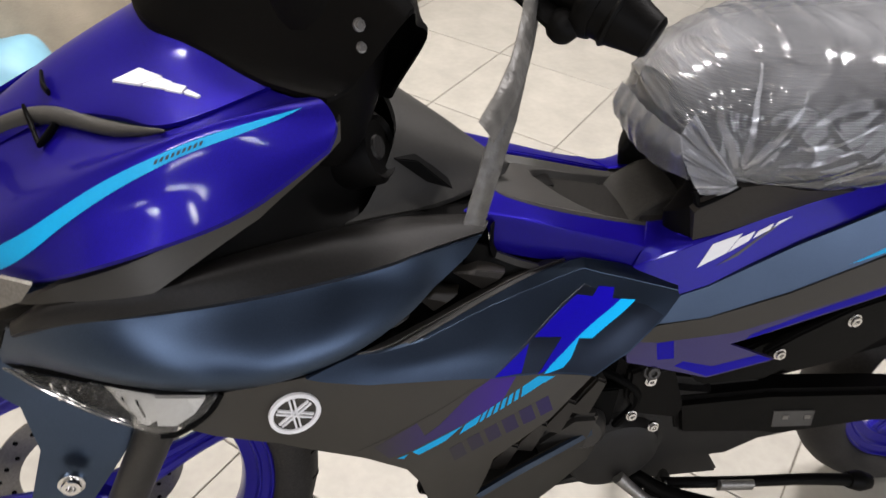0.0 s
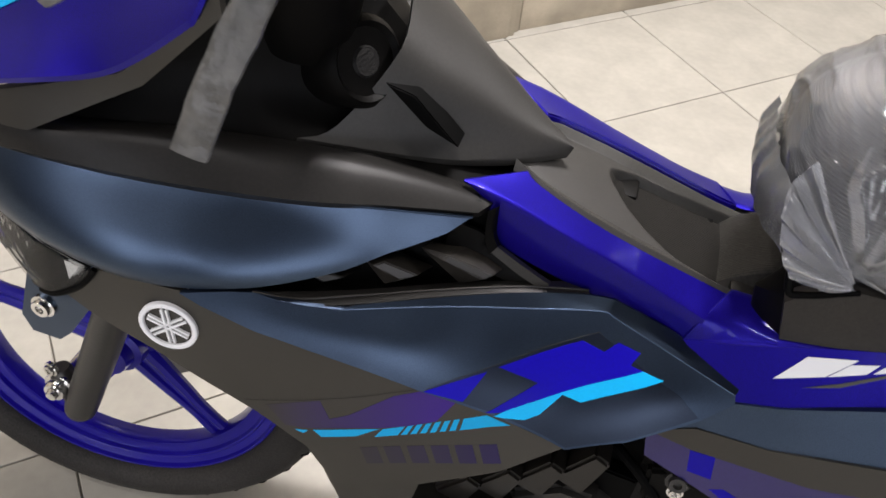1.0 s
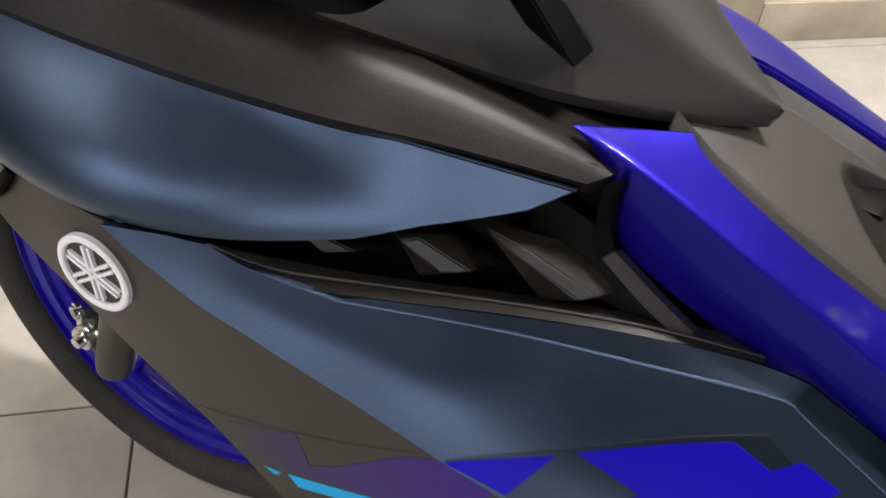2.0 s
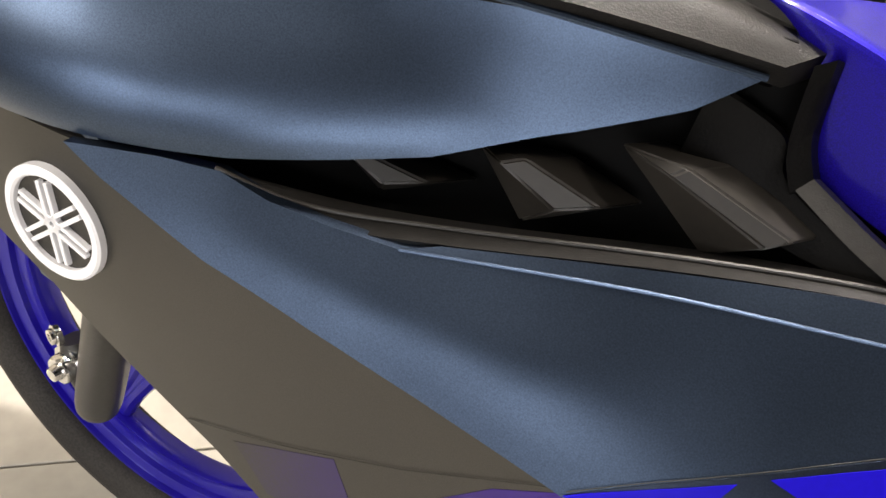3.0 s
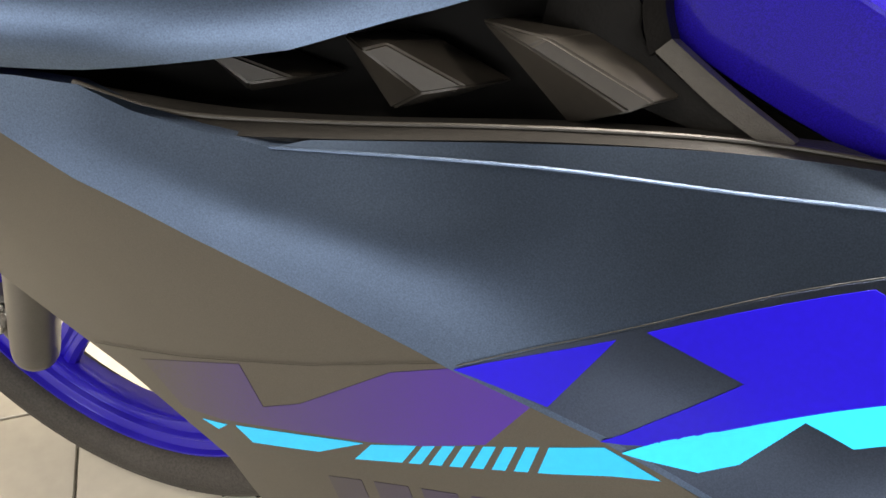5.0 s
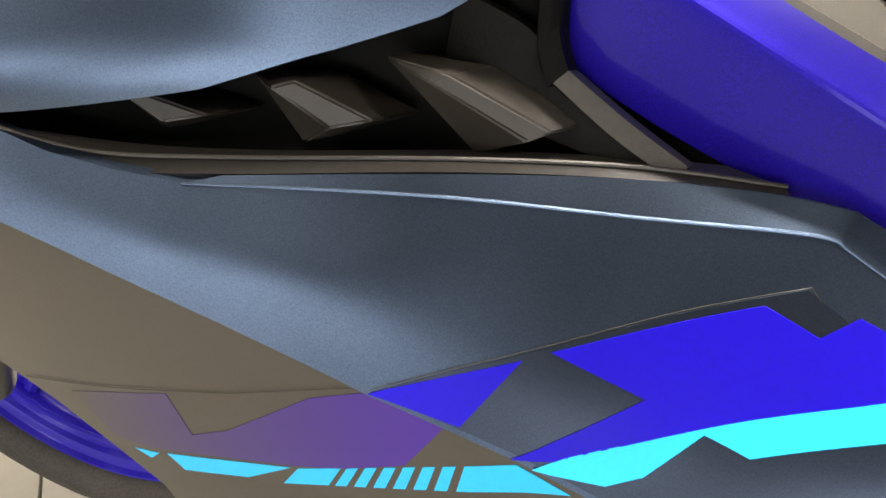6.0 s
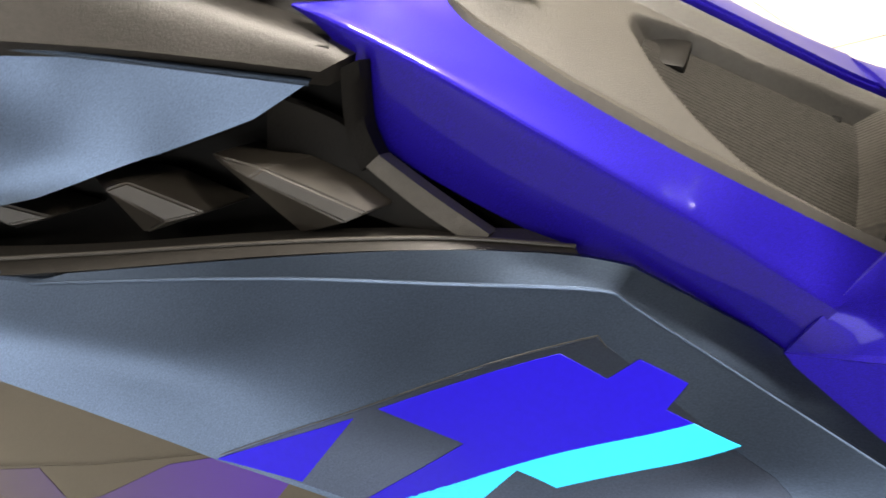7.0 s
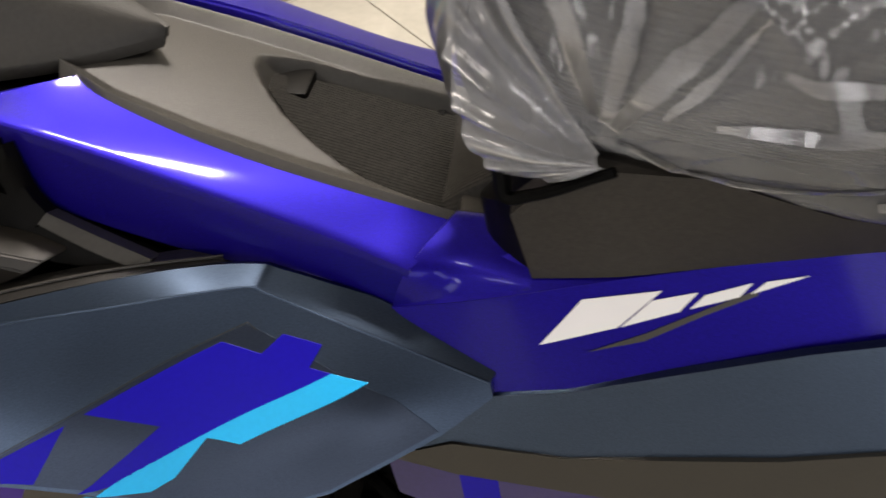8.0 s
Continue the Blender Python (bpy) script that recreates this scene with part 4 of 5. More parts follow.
# front cowl: glossy blue
K0 = [(-0.06, 0.0, 0.740), (0.02, 0.0, 0.792), (0.10, 0.0, 0.848), (0.18, 0.0, 0.893), (0.215, 0.0, 0.906)]
K1 = [(-0.05, -0.045, 0.735), (0.03, -0.045, 0.783), (0.11, -0.05, 0.835), (0.185, -0.06, 0.868), (0.232, -0.068, 0.876)]
K3 = [(0.00, -0.092, 0.730), (0.08, -0.126, 0.789), (0.155, -0.140, 0.830), (0.23, -0.147, 0.858), (0.300, -0.160, 0.880)]
K4 = [(0.02, -0.108, 0.727), (0.09, -0.150, 0.773), (0.165, -0.1640, 0.8045), (0.235, -0.168, 0.830), (0.308, -0.180, 0.872)]
K5 = [(0.051, -0.132, 0.7255), (0.1015, -0.174, 0.759), (0.1716, -0.186, 0.784), (0.2376, -0.183, 0.806), (0.301, -0.186, 0.855)]
# a raised middle and two bulging wings, parted by a crease that opens into a slot
E1 = [(-0.02, -0.020, 0.775), (0.0758, -0.034, 0.8235), (0.1507, -0.0890, 0.8392), (0.1936, -0.1220, 0.8475), (0.268, -0.114, 0.8675)]
E2 = [(-0.02, -0.030, 0.762), (0.0758, -0.044, 0.8115), (0.1502, -0.0985, 0.8265), (0.1937, -0.1240, 0.8435), (0.268, -0.113, 0.8650)]
cowl = loft("front_cowl", [mirrored(r) for r in (E1, K1)] + [K0, K1, E1], M_BLUE, bike, nu=44, nv=8, thick=0.004, toward=(0.4, 0, -1), label="glossy metallic blue front cowl")
wings = []
for s in (1, -1):
    EM = [tuple((Vector(a) * 0.5 + Vector(b) * 0.5 - Vector((0, 0, 0.003)))) for a, b in zip(E2, K3)]
    rows = [E2, EM, K3, K4, K5]
    wings.append(loft("cowl_wing", rows if s > 0 else [mirrored(r) for r in rows], M_BLUE, bike, nu=44, nv=8, thick=0.004, toward=(0.4, 0.2 * s, -1)))
me = wings[0].data
T_COWL = BVHTree.FromPolygons([p.co.copy() for p in me.vertices], [tuple(p.vertices) for p in me.polygons])
me = cowl.data
T_MID = BVHTree.FromPolygons([p.co.copy() for p in me.vertices], [tuple(p.vertices) for p in me.polygons])
STRIPE_TOP = [(0.040, 0, 0.7450), (0.0571, 0, 0.7589), (0.1075, 0, 0.7958), (0.1515, 0, 0.8222), (0.193, 0, 0.8409), (0.2335, 0, 0.8555), (0.269, 0, 0.8679), (0.2875, 0, 0.8745)]
STRIPE_LOW = [(0.045, 0, 0.7320), (0.0584, 0, 0.7440), (0.106, 0, 0.7841), (0.1505, 0, 0.8133), (0.1922, 0, 0.8344), (0.2326, 0, 0.8500), (0.2685, 0, 0.8650)]
film("cyan_graphic", [(p.x, p.z) for p in smooth_line(STRIPE_TOP, 42) + smooth_line(STRIPE_LOW, 42)[::-1]], T_COWL, M_CYAN, wings[0], lift=0.0008, cell=0.006, label="cyan printed stripe")
for k in range(9):
    x = 0.181 + 0.0041 * k
    z = 0.8318 + 0.0016 * k
    film("lettering_bar", [(x, z), (x + 0.0022, z + 0.0009), (x + 0.0038, z + 0.0036), (x + 0.0016, z + 0.0027)], T_COWL, M_INK, wings[0], lift=0.0016)
skin("cowl_trim", [(0.045, -0.130, 0.716), (0.10, -0.166, 0.748), (0.17, -0.177, 0.773), (0.236, -0.174, 0.796), (0.300, -0.182, 0.850), (0.312, -0.176, 0.872), (0.312, -0.165, 0.852), (0.250, -0.168, 0.790), (0.205, -0.180, 0.765), (0.167, -0.190, 0.744), (0.10, -0.181, 0.736), (0.060, -0.165, 0.724), (0.03, -0.140, 0.700)], M_GRAY, bike, thick=0.006, label="matte grey trim under the front cowl")
skin("cowl_trim", [(x, y, z) for x, y, z in [(0.045, -0.130, 0.716), (0.10, -0.166, 0.748), (0.17, -0.177, 0.773), (0.236, -0.174, 0.796), (0.300, -0.182, 0.850), (0.312, -0.176, 0.872), (0.312, -0.165, 0.852), (0.250, -0.168, 0.790), (0.205, -0.180, 0.765), (0.167, -0.190, 0.744), (0.10, -0.181, 0.736), (0.060, -0.165, 0.724), (0.03, -0.140, 0.700)]], M_GRAY, bike, thick=0.006, side=-1)
lamp = skin("position_lamp", [(0.02, -0.135, 0.730), (0.060, -0.160, 0.752), (0.084, -0.1755, 0.755), (0.072, -0.173, 0.738), (0.05, -0.160, 0.722), (0.02, -0.138, 0.710)], M_ALLOY, bike, edge=0.0, label="small silvery position lamp with clear lens")[0]
# slot and trim on top of the cowl
tube("cowl_slot", [(0.052, -0.032, 0.803), (0.0758, -0.0395, 0.8150), (0.1045, -0.0570, 0.8250), (0.1505, -0.0945, 0.8310), (0.190, -0.1265, 0.8445)], [0.0085, 0.0080, 0.0072, 0.0055, 0.001], M_TRAY, bike, 12, 24, flat=1.1, label="black plastic trim in a slot of the cowl")
for tie in ([(0.080, -0.045, 0.830), (0.084, -0.056, 0.821), (0.0915, -0.079, 0.813)], [(0.0915, -0.079, 0.813), (0.098, -0.072, 0.817), (0.105, -0.067, 0.824)], [(0.094, -0.020, 0.845), (0.0955, -0.033, 0.840), (0.100, -0.042, 0.838)]):
    tube("cowl_clip", tie, [0.0030, 0.0042, 0.0036], M_DEEP, bike, 10, 12, flat=0.5)
for a, b in ((( -0.005, -0.02, 0.800), (0.012, -0.045, 0.840)), ((0.02, -0.045, 0.792), (0.03, -0.060, 0.835))):
    tube("cable_tie", [a, ((a[0] + b[0]) / 2 - 0.012, (a[1] + b[1]) / 2, (a[2] + b[2]) / 2), b], 0.0045, M_DEEP, bike, 8, 10)
bolt((0.004, -0.06, 0.800), (-0.3, -0.6, 0.7), 0.007, bike)
for pts in ([(0.1527, -0.0608, 0.8533), (0.1739, -0.0617, 0.8627), (0.1908, -0.0783, 0.8628), (0.1733, -0.0766, 0.8566)], [(0.1759, -0.0785, 0.857), (0.1899, -0.0789, 0.8622), (0.1981, -0.0866, 0.8619), (0.1932, -0.0908, 0.8588)], [(0.1923, -0.091, 0.8585), (0.1985, -0.0878, 0.8615), (0.2083, -0.0946, 0.8615), (0.2042, -0.0989, 0.8589)], [(0.2059, -0.0995, 0.8591), (0.2089, -0.0975, 0.8606), (0.218, -0.1064, 0.8595), (0.2155, -0.107, 0.8587)]):
    vs = []
    for p in pts:
        hit = T_MID.ray_cast(Vector((p[0], p[1], 1.0)), Vector((0, 0, -1)))
        if hit[0] is None:
            hit = T_MID.find_nearest(Vector(p) + Vector((0, 0, 0.01)))
        n = hit[1] if hit[1].z > 0 else -hit[1]
        vs.append(hit[0] + n * 0.0016)
    k = len(vs)
    link("white_mark", vs + [p + Vector((0, 0, -0.003)) for p in vs], [tuple(range(k)), tuple(range(2 * k - 1, k - 1, -1))] + [(i, k + i, k + (i + 1) % k, (i + 1) % k) for i in range(k)], M_WHITE, cowl, "white printed mark", smooth=False)

# handlebar cover, black
for s in (1, -1):
    rows = [[(0.176, 0.0, 0.898), (0.182, -0.032, 0.886), (0.220, -0.064, 0.880), (0.264, -0.112, 0.872), (0.306, -0.150, 0.874)], [(0.172, 0.0, 0.918), (0.190, -0.035, 0.906), (0.235, -0.07, 0.898), (0.285, -0.118, 0.888), (0.325, -0.150, 0.886)], [(0.235, 0.0, 1.03), (0.3, -0.07, 1.01), (0.323, -0.1, 0.992), (0.345, -0.13, 0.975), (0.37, -0.17, 0.945)], [(0.32, 0.0, 1.03), (0.37, -0.07, 1.0), (0.385, -0.098, 0.978), (0.4, -0.125, 0.955), (0.4, -0.15, 0.93)], [(0.35, 0.0, 0.9), (0.36, -0.06, 0.875), (0.369, -0.08, 0.88), (0.378, -0.1, 0.885), (0.385, -0.13, 0.91)], [(0.335, 0.0, 0.83), (0.345, -0.045, 0.82), (0.348, -0.062, 0.827), (0.352, -0.08, 0.835), (0.35, -0.11, 0.86)]]
    rows = [[(x - d, y, z) for x, y, z in r] for r, d in zip(rows, (0, 0, 0.010, 0.030, 0.002, -0.015))]
    rows = rows if s > 0 else [mirrored(r) for r in rows]
    loft("handlebar_cover", rows, M_BLACK, bike, nu=20, nv=5, thick=0.004, toward=(0, 0, -1), label="black plastic handlebar cover")
tube("steering_column", [(0.318, -0.080, 0.955), (0.320, -0.078, 0.90), (0.318, -0.070, 0.84), (0.310, -0.060, 0.785)], [0.050, 0.046, 0.040, 0.034], M_BLACK, bike, 24, 16, label="black plastic cover of the steering column")
bolt((0.3308, -0.1485, 0.9279), (0.3, -0.8, 0.4), 0.0036, bike, M_ALLOY)
bolt((0.3315, -0.1526, 0.9132), (0.3, -0.8, 0.4), 0.0030, bike, M_ALLOY)
bar = tube("handlebar", [(0.34, -0.10, 1.03), (0.385, -0.19, 1.02), (0.425, -0.25, 1.0), (0.445, -0.275, 0.99)], 0.010, M_ENGINE, bike, 14, 20)
tube("grip", [(0.395, -0.205, 1.016), (0.425, -0.248, 1.002), (0.443, -0.271, 0.990)], [0.0155, 0.0165, 0.0165, 0.016], M_BLACK, bar, 24, 16, label="black rubber grip")
tube("grip_flange", [(0.440, -0.268, 0.9915), (0.447, -0.276, 0.9885)], [0.0215, 0.0225, 0.0205], M_BLACK, bar, 28, 6)
tube("bar_end", [(0.446, -0.275, 0.989), (0.457, -0.286, 0.983), (0.467, -0.295, 0.978)], [0.0195, 0.018, 0.0145, 0.0125], M_BLACK, bar, 24, 10)
tube("bar_ring", [(0.4510, -0.2800, 0.9865), (0.4535, -0.2825, 0.9853)], [0.0190, 0.0202, 0.0188], M_BLACK, bar, 24, 6)
tube("end_cap", [(0.4660, -0.2940, 0.9785), (0.4690, -0.2970, 0.9770)], [0.0126, 0.0128, 0.0105], M_BLACK, bar, 24, 6)
tube("switch_box", [(0.375, -0.165, 1.022), (0.398, -0.205, 1.015)], [0.024, 0.026, 0.024], M_BLACK, bar, 20, 8)
lathe("lever_ball", [(0.0, 0.0100), (0.005, 0.0088), (0.0085, 0.0052), (0.0100, 0.0), (0.0085, -0.0052), (0.005, -0.0088), (0.0, -0.0100)], pose(0.424, -0.273, 0.977), M_BLACK, bar, 24)
tube("lever", [(0.35, -0.17, 1.01), (0.385, -0.22, 1.0), (0.424, -0.273, 0.977)], [0.006, 0.005, 0.006], M_BLACK, bar, 10, 14, flat=1.4)

# tail panels
navy_tail, T_TAIL = skin("tail_panel", [(0.676, -0.1105, 0.580), (0.713, -0.1125, 0.592), (0.806, -0.1135, 0.636), (0.905, -0.117, 0.677), (1.02, -0.124, 0.719), (1.02, -0.135, 0.662), (0.905, -0.133, 0.618), (0.806, -0.129, 0.578), (0.715, -0.124, 0.552), (0.660, -0.119, 0.547), (0.630, -0.117, 0.530)], M_NAVY, bike, label="matte navy tail panel")
film("cyan_graphic", [(0.868, 0.612), (0.93, 0.642), (1.01, 0.668), (1.01, 0.661), (0.93, 0.632)], T_TAIL, M_CYAN, navy_tail, label="cyan printed stripe")
skin("tail_trim", [(0.626, -0.118, 0.528), (0.660, -0.1195, 0.549), (0.715, -0.1245, 0.5545), (0.806, -0.1305, 0.581), (0.905, -0.1345, 0.621), (1.02, -0.1365, 0.665), (1.02, -0.142, 0.625), (0.922, -0.140, 0.583), (0.85, -0.135, 0.558), (0.754, -0.130, 0.530), (0.664, -0.121, 0.523)], M_GRAY, bike, label="matte grey tail trim")
UNDER = [(0.626, -0.116, 0.526), (0.664, -0.119, 0.521), (0.754, -0.128, 0.528), (0.85, -0.133, 0.556), (0.922, -0.138, 0.581), (1.02, -0.141, 0.622), (1.02, -0.139, 0.600), (0.922, -0.137, 0.562), (0.820, -0.134, 0.532), (0.752, -0.130, 0.512), (0.812, -0.141, 0.485), (0.732, -0.136, 0.466), (0.632, -0.121, 0.497)]
under, T_UNDER = skin("under_tail", UNDER, M_VIOLET_BAND, bike, label="violet and blue lower tail fairing")
film("blue_band", [(0.690, 0.486), (0.732, 0.468), (0.809, 0.486), (0.790, 0.494), (0.736, 0.482), (0.700, 0.492)], T_UNDER, M_DECAL, under)
film("blue_band", [(0.770, 0.517), (0.820, 0.534), (0.922, 0.564), (1.015, 0.601), (1.015, 0.615), (0.922, 0.576), (0.83, 0.545), (0.775, 0.524)], T_UNDER, M_DECAL, under)
film("blue_band", [(0.664, 0.520), (0.684, 0.522), (0.688, 0.497), (0.668, 0.497)], T_UNDER, M_DECAL, under)
film("grey_mark", [(0.719, 0.612), (0.742, 0.622), (0.765, 0.639), (0.783, 0.651), (0.782, 0.653), (0.765, 0.6415), (0.742, 0.6255)], T_COVER, M_GRAY, side_cover, lift=0.0005, cell=0.006)
for pts in ([(0.698, 0.611), (0.714, 0.6355), (0.746, 0.6455), (0.730, 0.626)], [(0.7315, 0.6265), (0.7425, 0.6405), (0.760, 0.6475), (0.754, 0.638)], [(0.758, 0.640), (0.763, 0.647), (0.780, 0.6555), (0.776, 0.649)], [(0.780, 0.651), (0.785, 0.657), (0.800, 0.6625)]):
    film("white_mark", pts, T_COVER, M_WHITE, side_cover, lift=0.0008, cell=0.006, label="white printed mark")

# near-black plate that stands for the shade inside the tail
slab("tail_shade_plate", [(0.60, 0.50), (0.63, 0.595), (0.70, 0.625), (1.02, 0.73), (1.12, 0.74), (1.12, 0.60), (0.80, 0.51)], -0.088, -0.070, M_DEEP, bike, 0.002)

# seat base
def hull(name, sections, mat, parent, n=28, label="", nu=24, power=2.6):
    """A body through rounded cross sections: (x, z_low, z_high, half_width_low, half_width_high)."""
    rows = smooth_line([(a, b, c) for a, b, c, _, _ in sections], nu)
    wide = smooth_line([(d, e, 0) for _, _, _, d, e in sections], nu)
    v, f = [], []
    for p, w in zip(rows, wide):
        for k in range(n):
            a = 2 * math.pi * k / n
            cy, cz = math.cos(a), math.sin(a)
            ry = math.copysign(abs(cy) ** (2 / power), cy)
            rz = math.copysign(abs(cz) ** (2 / power), cz)
            h = (rz + 1) / 2
            half_w = w.x + (w.y - w.x) * h
            v.append(Vector((p.x, half_w * ry, p.y + (p.z - p.y) * h)))
    m = len(rows)
    for i in range(m - 1):
        for k in range(n):
            a, b = i * n + k, i * n + (k + 1) % n
            f.append((a, b, b + n, a + n))
    f.append(tuple(range(n - 1, -1, -1)))
    f.append(tuple(range((m - 1) * n, m * n)))
    return link(name, v, f, mat, parent, label)


BASE_SIDE = [(0.692, -0.088, 0.639), (0.681, -0.092, 0.680), (0.700, -0.100, 0.712), (0.75, -0.104, 0.715), (0.80, -0.104, 0.700), (0.86, -0.102, 0.692), (0.82, -0.094, 0.678), (0.766, -0.093, 0.661), (0.729, -0.0925, 0.649)]
# the sides take the lightened black for the light that falls on them
for s in (1, -1):
    skin("seat_base", BASE_SIDE, M_BASE_LIT, bike, thick=0.02, edge=0.0, side=s, label="black plastic seat base" if s > 0 else "")
B_LOW = [(0.6955, -0.083, 0.622), (0.684, -0.075, 0.622), (0.674, -0.064, 0.622), (0.676, -0.058, 0.622), (0.690, -0.050, 0.622), (0.700, -0.025, 0.622), (0.702, 0.0, 0.622)]
B_MID = [(0.6865, -0.087, 0.681), (0.675, -0.076, 0.672), (0.667, -0.062, 0.662), (0.670, -0.056, 0.662), (0.688, -0.050, 0.666), (0.700, -0.025, 0.668), (0.702, 0.0, 0.668)]
B_TOP = [(0.690, -0.088, 0.687), (0.680, -0.078, 0.681), (0.673, -0.062, 0.672), (0.676, -0.056, 0.671), (0.691, -0.050, 0.676), (0.702, -0.025, 0.680), (0.704, 0.0, 0.680)]
B_BACK = [(0.700, -0.096, 0.713), (0.694, -0.080, 0.712), (0.690, -0.064, 0.712), (0.692, -0.056, 0.712), (0.698, -0.050, 0.712), (0.705, -0.025, 0.712), (0.707, 0.0, 0.712)]
loft("seat_base_front", [r + mirrored(r)[-2::-1] for r in (B_LOW, B_MID, B_TOP, B_BACK)], M_BLACK, bike, nu=72, nv=4, thick=0.008, toward=(1, 0, 0), straight=True)
# dark tube along each side, the groove's shade put into its colour
for s in (1, -1):
    g = [(0.676, -0.090, 0.706), (0.679, -0.0965, 0.6935), (0.688, -0.0985, 0.6965), (0.697, -0.1000, 0.7015), (0.706, -0.1015, 0.7075), (0.717, -0.1032, 0.7145)]
    tube("seat_groove_shade", g if s > 0 else mirrored(g), [0.004, 0.003, 0.0025, 0.0025, 0.0022, 0.002], M_DEEP, bike, 8, 24)
seat = hull("seat", [(0.660, 0.735, 0.760, 0.015, 0.015), (0.666, 0.715, 0.790, 0.055, 0.045), (0.692, 0.705, 0.812, 0.094, 0.062), (0.745, 0.700, 0.832, 0.116, 0.080), (0.82, 0.698, 0.834, 0.128, 0.098), (0.92, 0.700, 0.828, 0.135, 0.115), (1.05, 0.705, 0.835, 0.135, 0.12), (1.2, 0.72, 0.85, 0.12, 0.11)], M_SEAT, bike, 40, "black vinyl seat under clear wrap", 36)

# front wheel
WC, WYAW, WLEAN = Vector((0.0024, 0.0086, 0.2337)), 0.134, 0.1286
wu = Vector((math.cos(WYAW), math.sin(WYAW), 0))
wv = Vector((-math.sin(WLEAN) * math.sin(WYAW), math.sin(WLEAN) * math.cos(WYAW), math.cos(WLEAN)))
wn = wu.cross(wv)
WM = Matrix.Translation(WC) @ Matrix((wu, wv, wn)).transposed().to_4x4()


def wheel(m, big, name):
    top = new(name)
    top.parent = bike
    top.matrix_parent_inverse = bike.matrix_world.inverted()
    prof = []
    for k in range(15):
        a = math.pi * (k / 14) * 1.36 - math.pi * 0.18
        prof.append((big - 0.042 + 0.043 * math.sin(a) * (1.0 if math.sin(a) > 0 else 0.75), 0.046 * math.cos(a)))
    prof += [(big - 0.062, -0.030), (big - 0.064, 0.030)]
    tyre = lathe("tyre", prof, m, M_RUBBER, top, 96, "black rubber tyre with tread grooves", closed=True)
    r0 = big - 0.052
    half = [(0.004, 0.0345), (-0.001, 0.0350), (-0.003, 0.0345), (-0.0045, 0.0300), (-0.012, 0.0268), (-0.0140, 0.0282), (-0.0160, 0.0278), (-0.0178, 0.0222), (-0.0275, 0.0198), (-0.0295, 0.0212), (-0.0315, 0.0205), (-0.0335, 0.0148), (-0.0460, 0.0120), (-0.0485, 0.0128), (-0.0505, 0.0080)]
    rim = [(r0 + a, b) for a, b in half] + [(r0 + a, -b) for a, b in half[::-1]] + [(r0 - 0.006, 0.0)]
    lathe("rim", rim, m, M_BLUE_RIM, top, 96, "glossy blue cast rim", closed=True)
    lathe("hub", [(0.0, 0.045), (0.024, 0.045), (0.028, 0.030), (0.036, 0.026), (0.040, 0.0), (0.036, -0.026), (0.028, -0.035), (0.0, -0.035)], m, M_BLUE_RIM, top, 40)
    for k in range(5):
        a = 2 * math.pi * k / 5 - 0.89
        d, t = Vector((math.cos(a), math.sin(a), 0)), Vector((-math.sin(a), math.cos(a), 0))
        for s in (1, -1):
            pts = [d * 0.030 + t * 0.014 * s, d * 0.085 + t * 0.012 * s, d * (r0 - 0.09) + t * 0.008 * s, d * (r0 - 0.040) + t * 0.010 * s]
            tube("spoke", [m @ p for p in pts], [0.013, 0.010, 0.0085, 0.009], M_BLUE_RIM, top, 8, 10, flat=0.9)
        web = [d * 0.03, d * 0.08, d * (r0 - 0.045)]
        tube("spoke_web", [m @ p for p in web], [0.013, 0.010, 0.008], M_BLUE_RIM, top, 8, 6, flat=0.5)
    return top, tyre


front, tyre = wheel(WM, 0.2917, "front_wheel")
for k in range(36):  # tread grooves as low dark ribs, coloured like the shade in them
    a = 2 * math.pi * k / 36
    for s in (1, -1):
        pts = []
        for u in (0.15, 0.5, 0.85):
            b = math.pi / 2 - s * u
            r = 0.2917 - 0.042 + 0.0432 * math.sin(b)
            aa = a + 0.05 * u + (0.087 if s < 0 else 0)
            pts.append(WM @ Vector((r * math.cos(aa), r * math.sin(aa), 0.0462 * math.cos(b))))
        tube("tread_groove_shade", pts, [0.0014, 0.0022, 0.0012], M_DEEP, tyre, 6, 6, flat=0.9)
disc = lathe("brake_disc", [(0.085, -0.052), (0.118, -0.052), (0.118, -0.056), (0.085, -0.056)], WM, M_ALLOY, front, 64, "drilled steel brake disc", closed=True)
# dark caps painted as the shade in the drilled holes
for k in range(30):
    a = 2 * math.pi * k / 30
    r = 0.094 + 0.007 * (k % 3)
    p = WM @ Vector((r * math.cos(a), r * math.sin(a), -0.0518))
    m = Matrix.Translation(p) @ wn.to_track_quat("Z", "Y").to_matrix().to_4x4()
    lathe("disc_hole_shade", [(0.0, 0.0006), (0.0032, 0.0006), (0.0032, -0.0002)], m, M_DEEP, disc, 10)

# fork legs and axle
for s in (1, -1):
    off = -0.099 if s > 0 else 0.095
    low, top = Vector((0.012, off, 0.228)), Vector((0.182, off, 0.618))
    leg = tube("fork_leg", [low, low.lerp(top, 0.02), low.lerp(top, 0.35), low.lerp(top, 0.72)], [0.016, 0.0195, 0.020, 0.020], M_FORK, bike, 28, 16, "dark metal fork leg")
    tube("fork_tube", [low.lerp(top, 0.70), top.lerp(Vector((0.22, off, 0.70)), 1.0)], 0.014, M_DEEP, leg, 20, 6)
tube("axle", [(0.0, 0.10, 0.262), (0.0, -0.112, 0.274)], 0.0095, M_CHROME, bike, 16, 4)
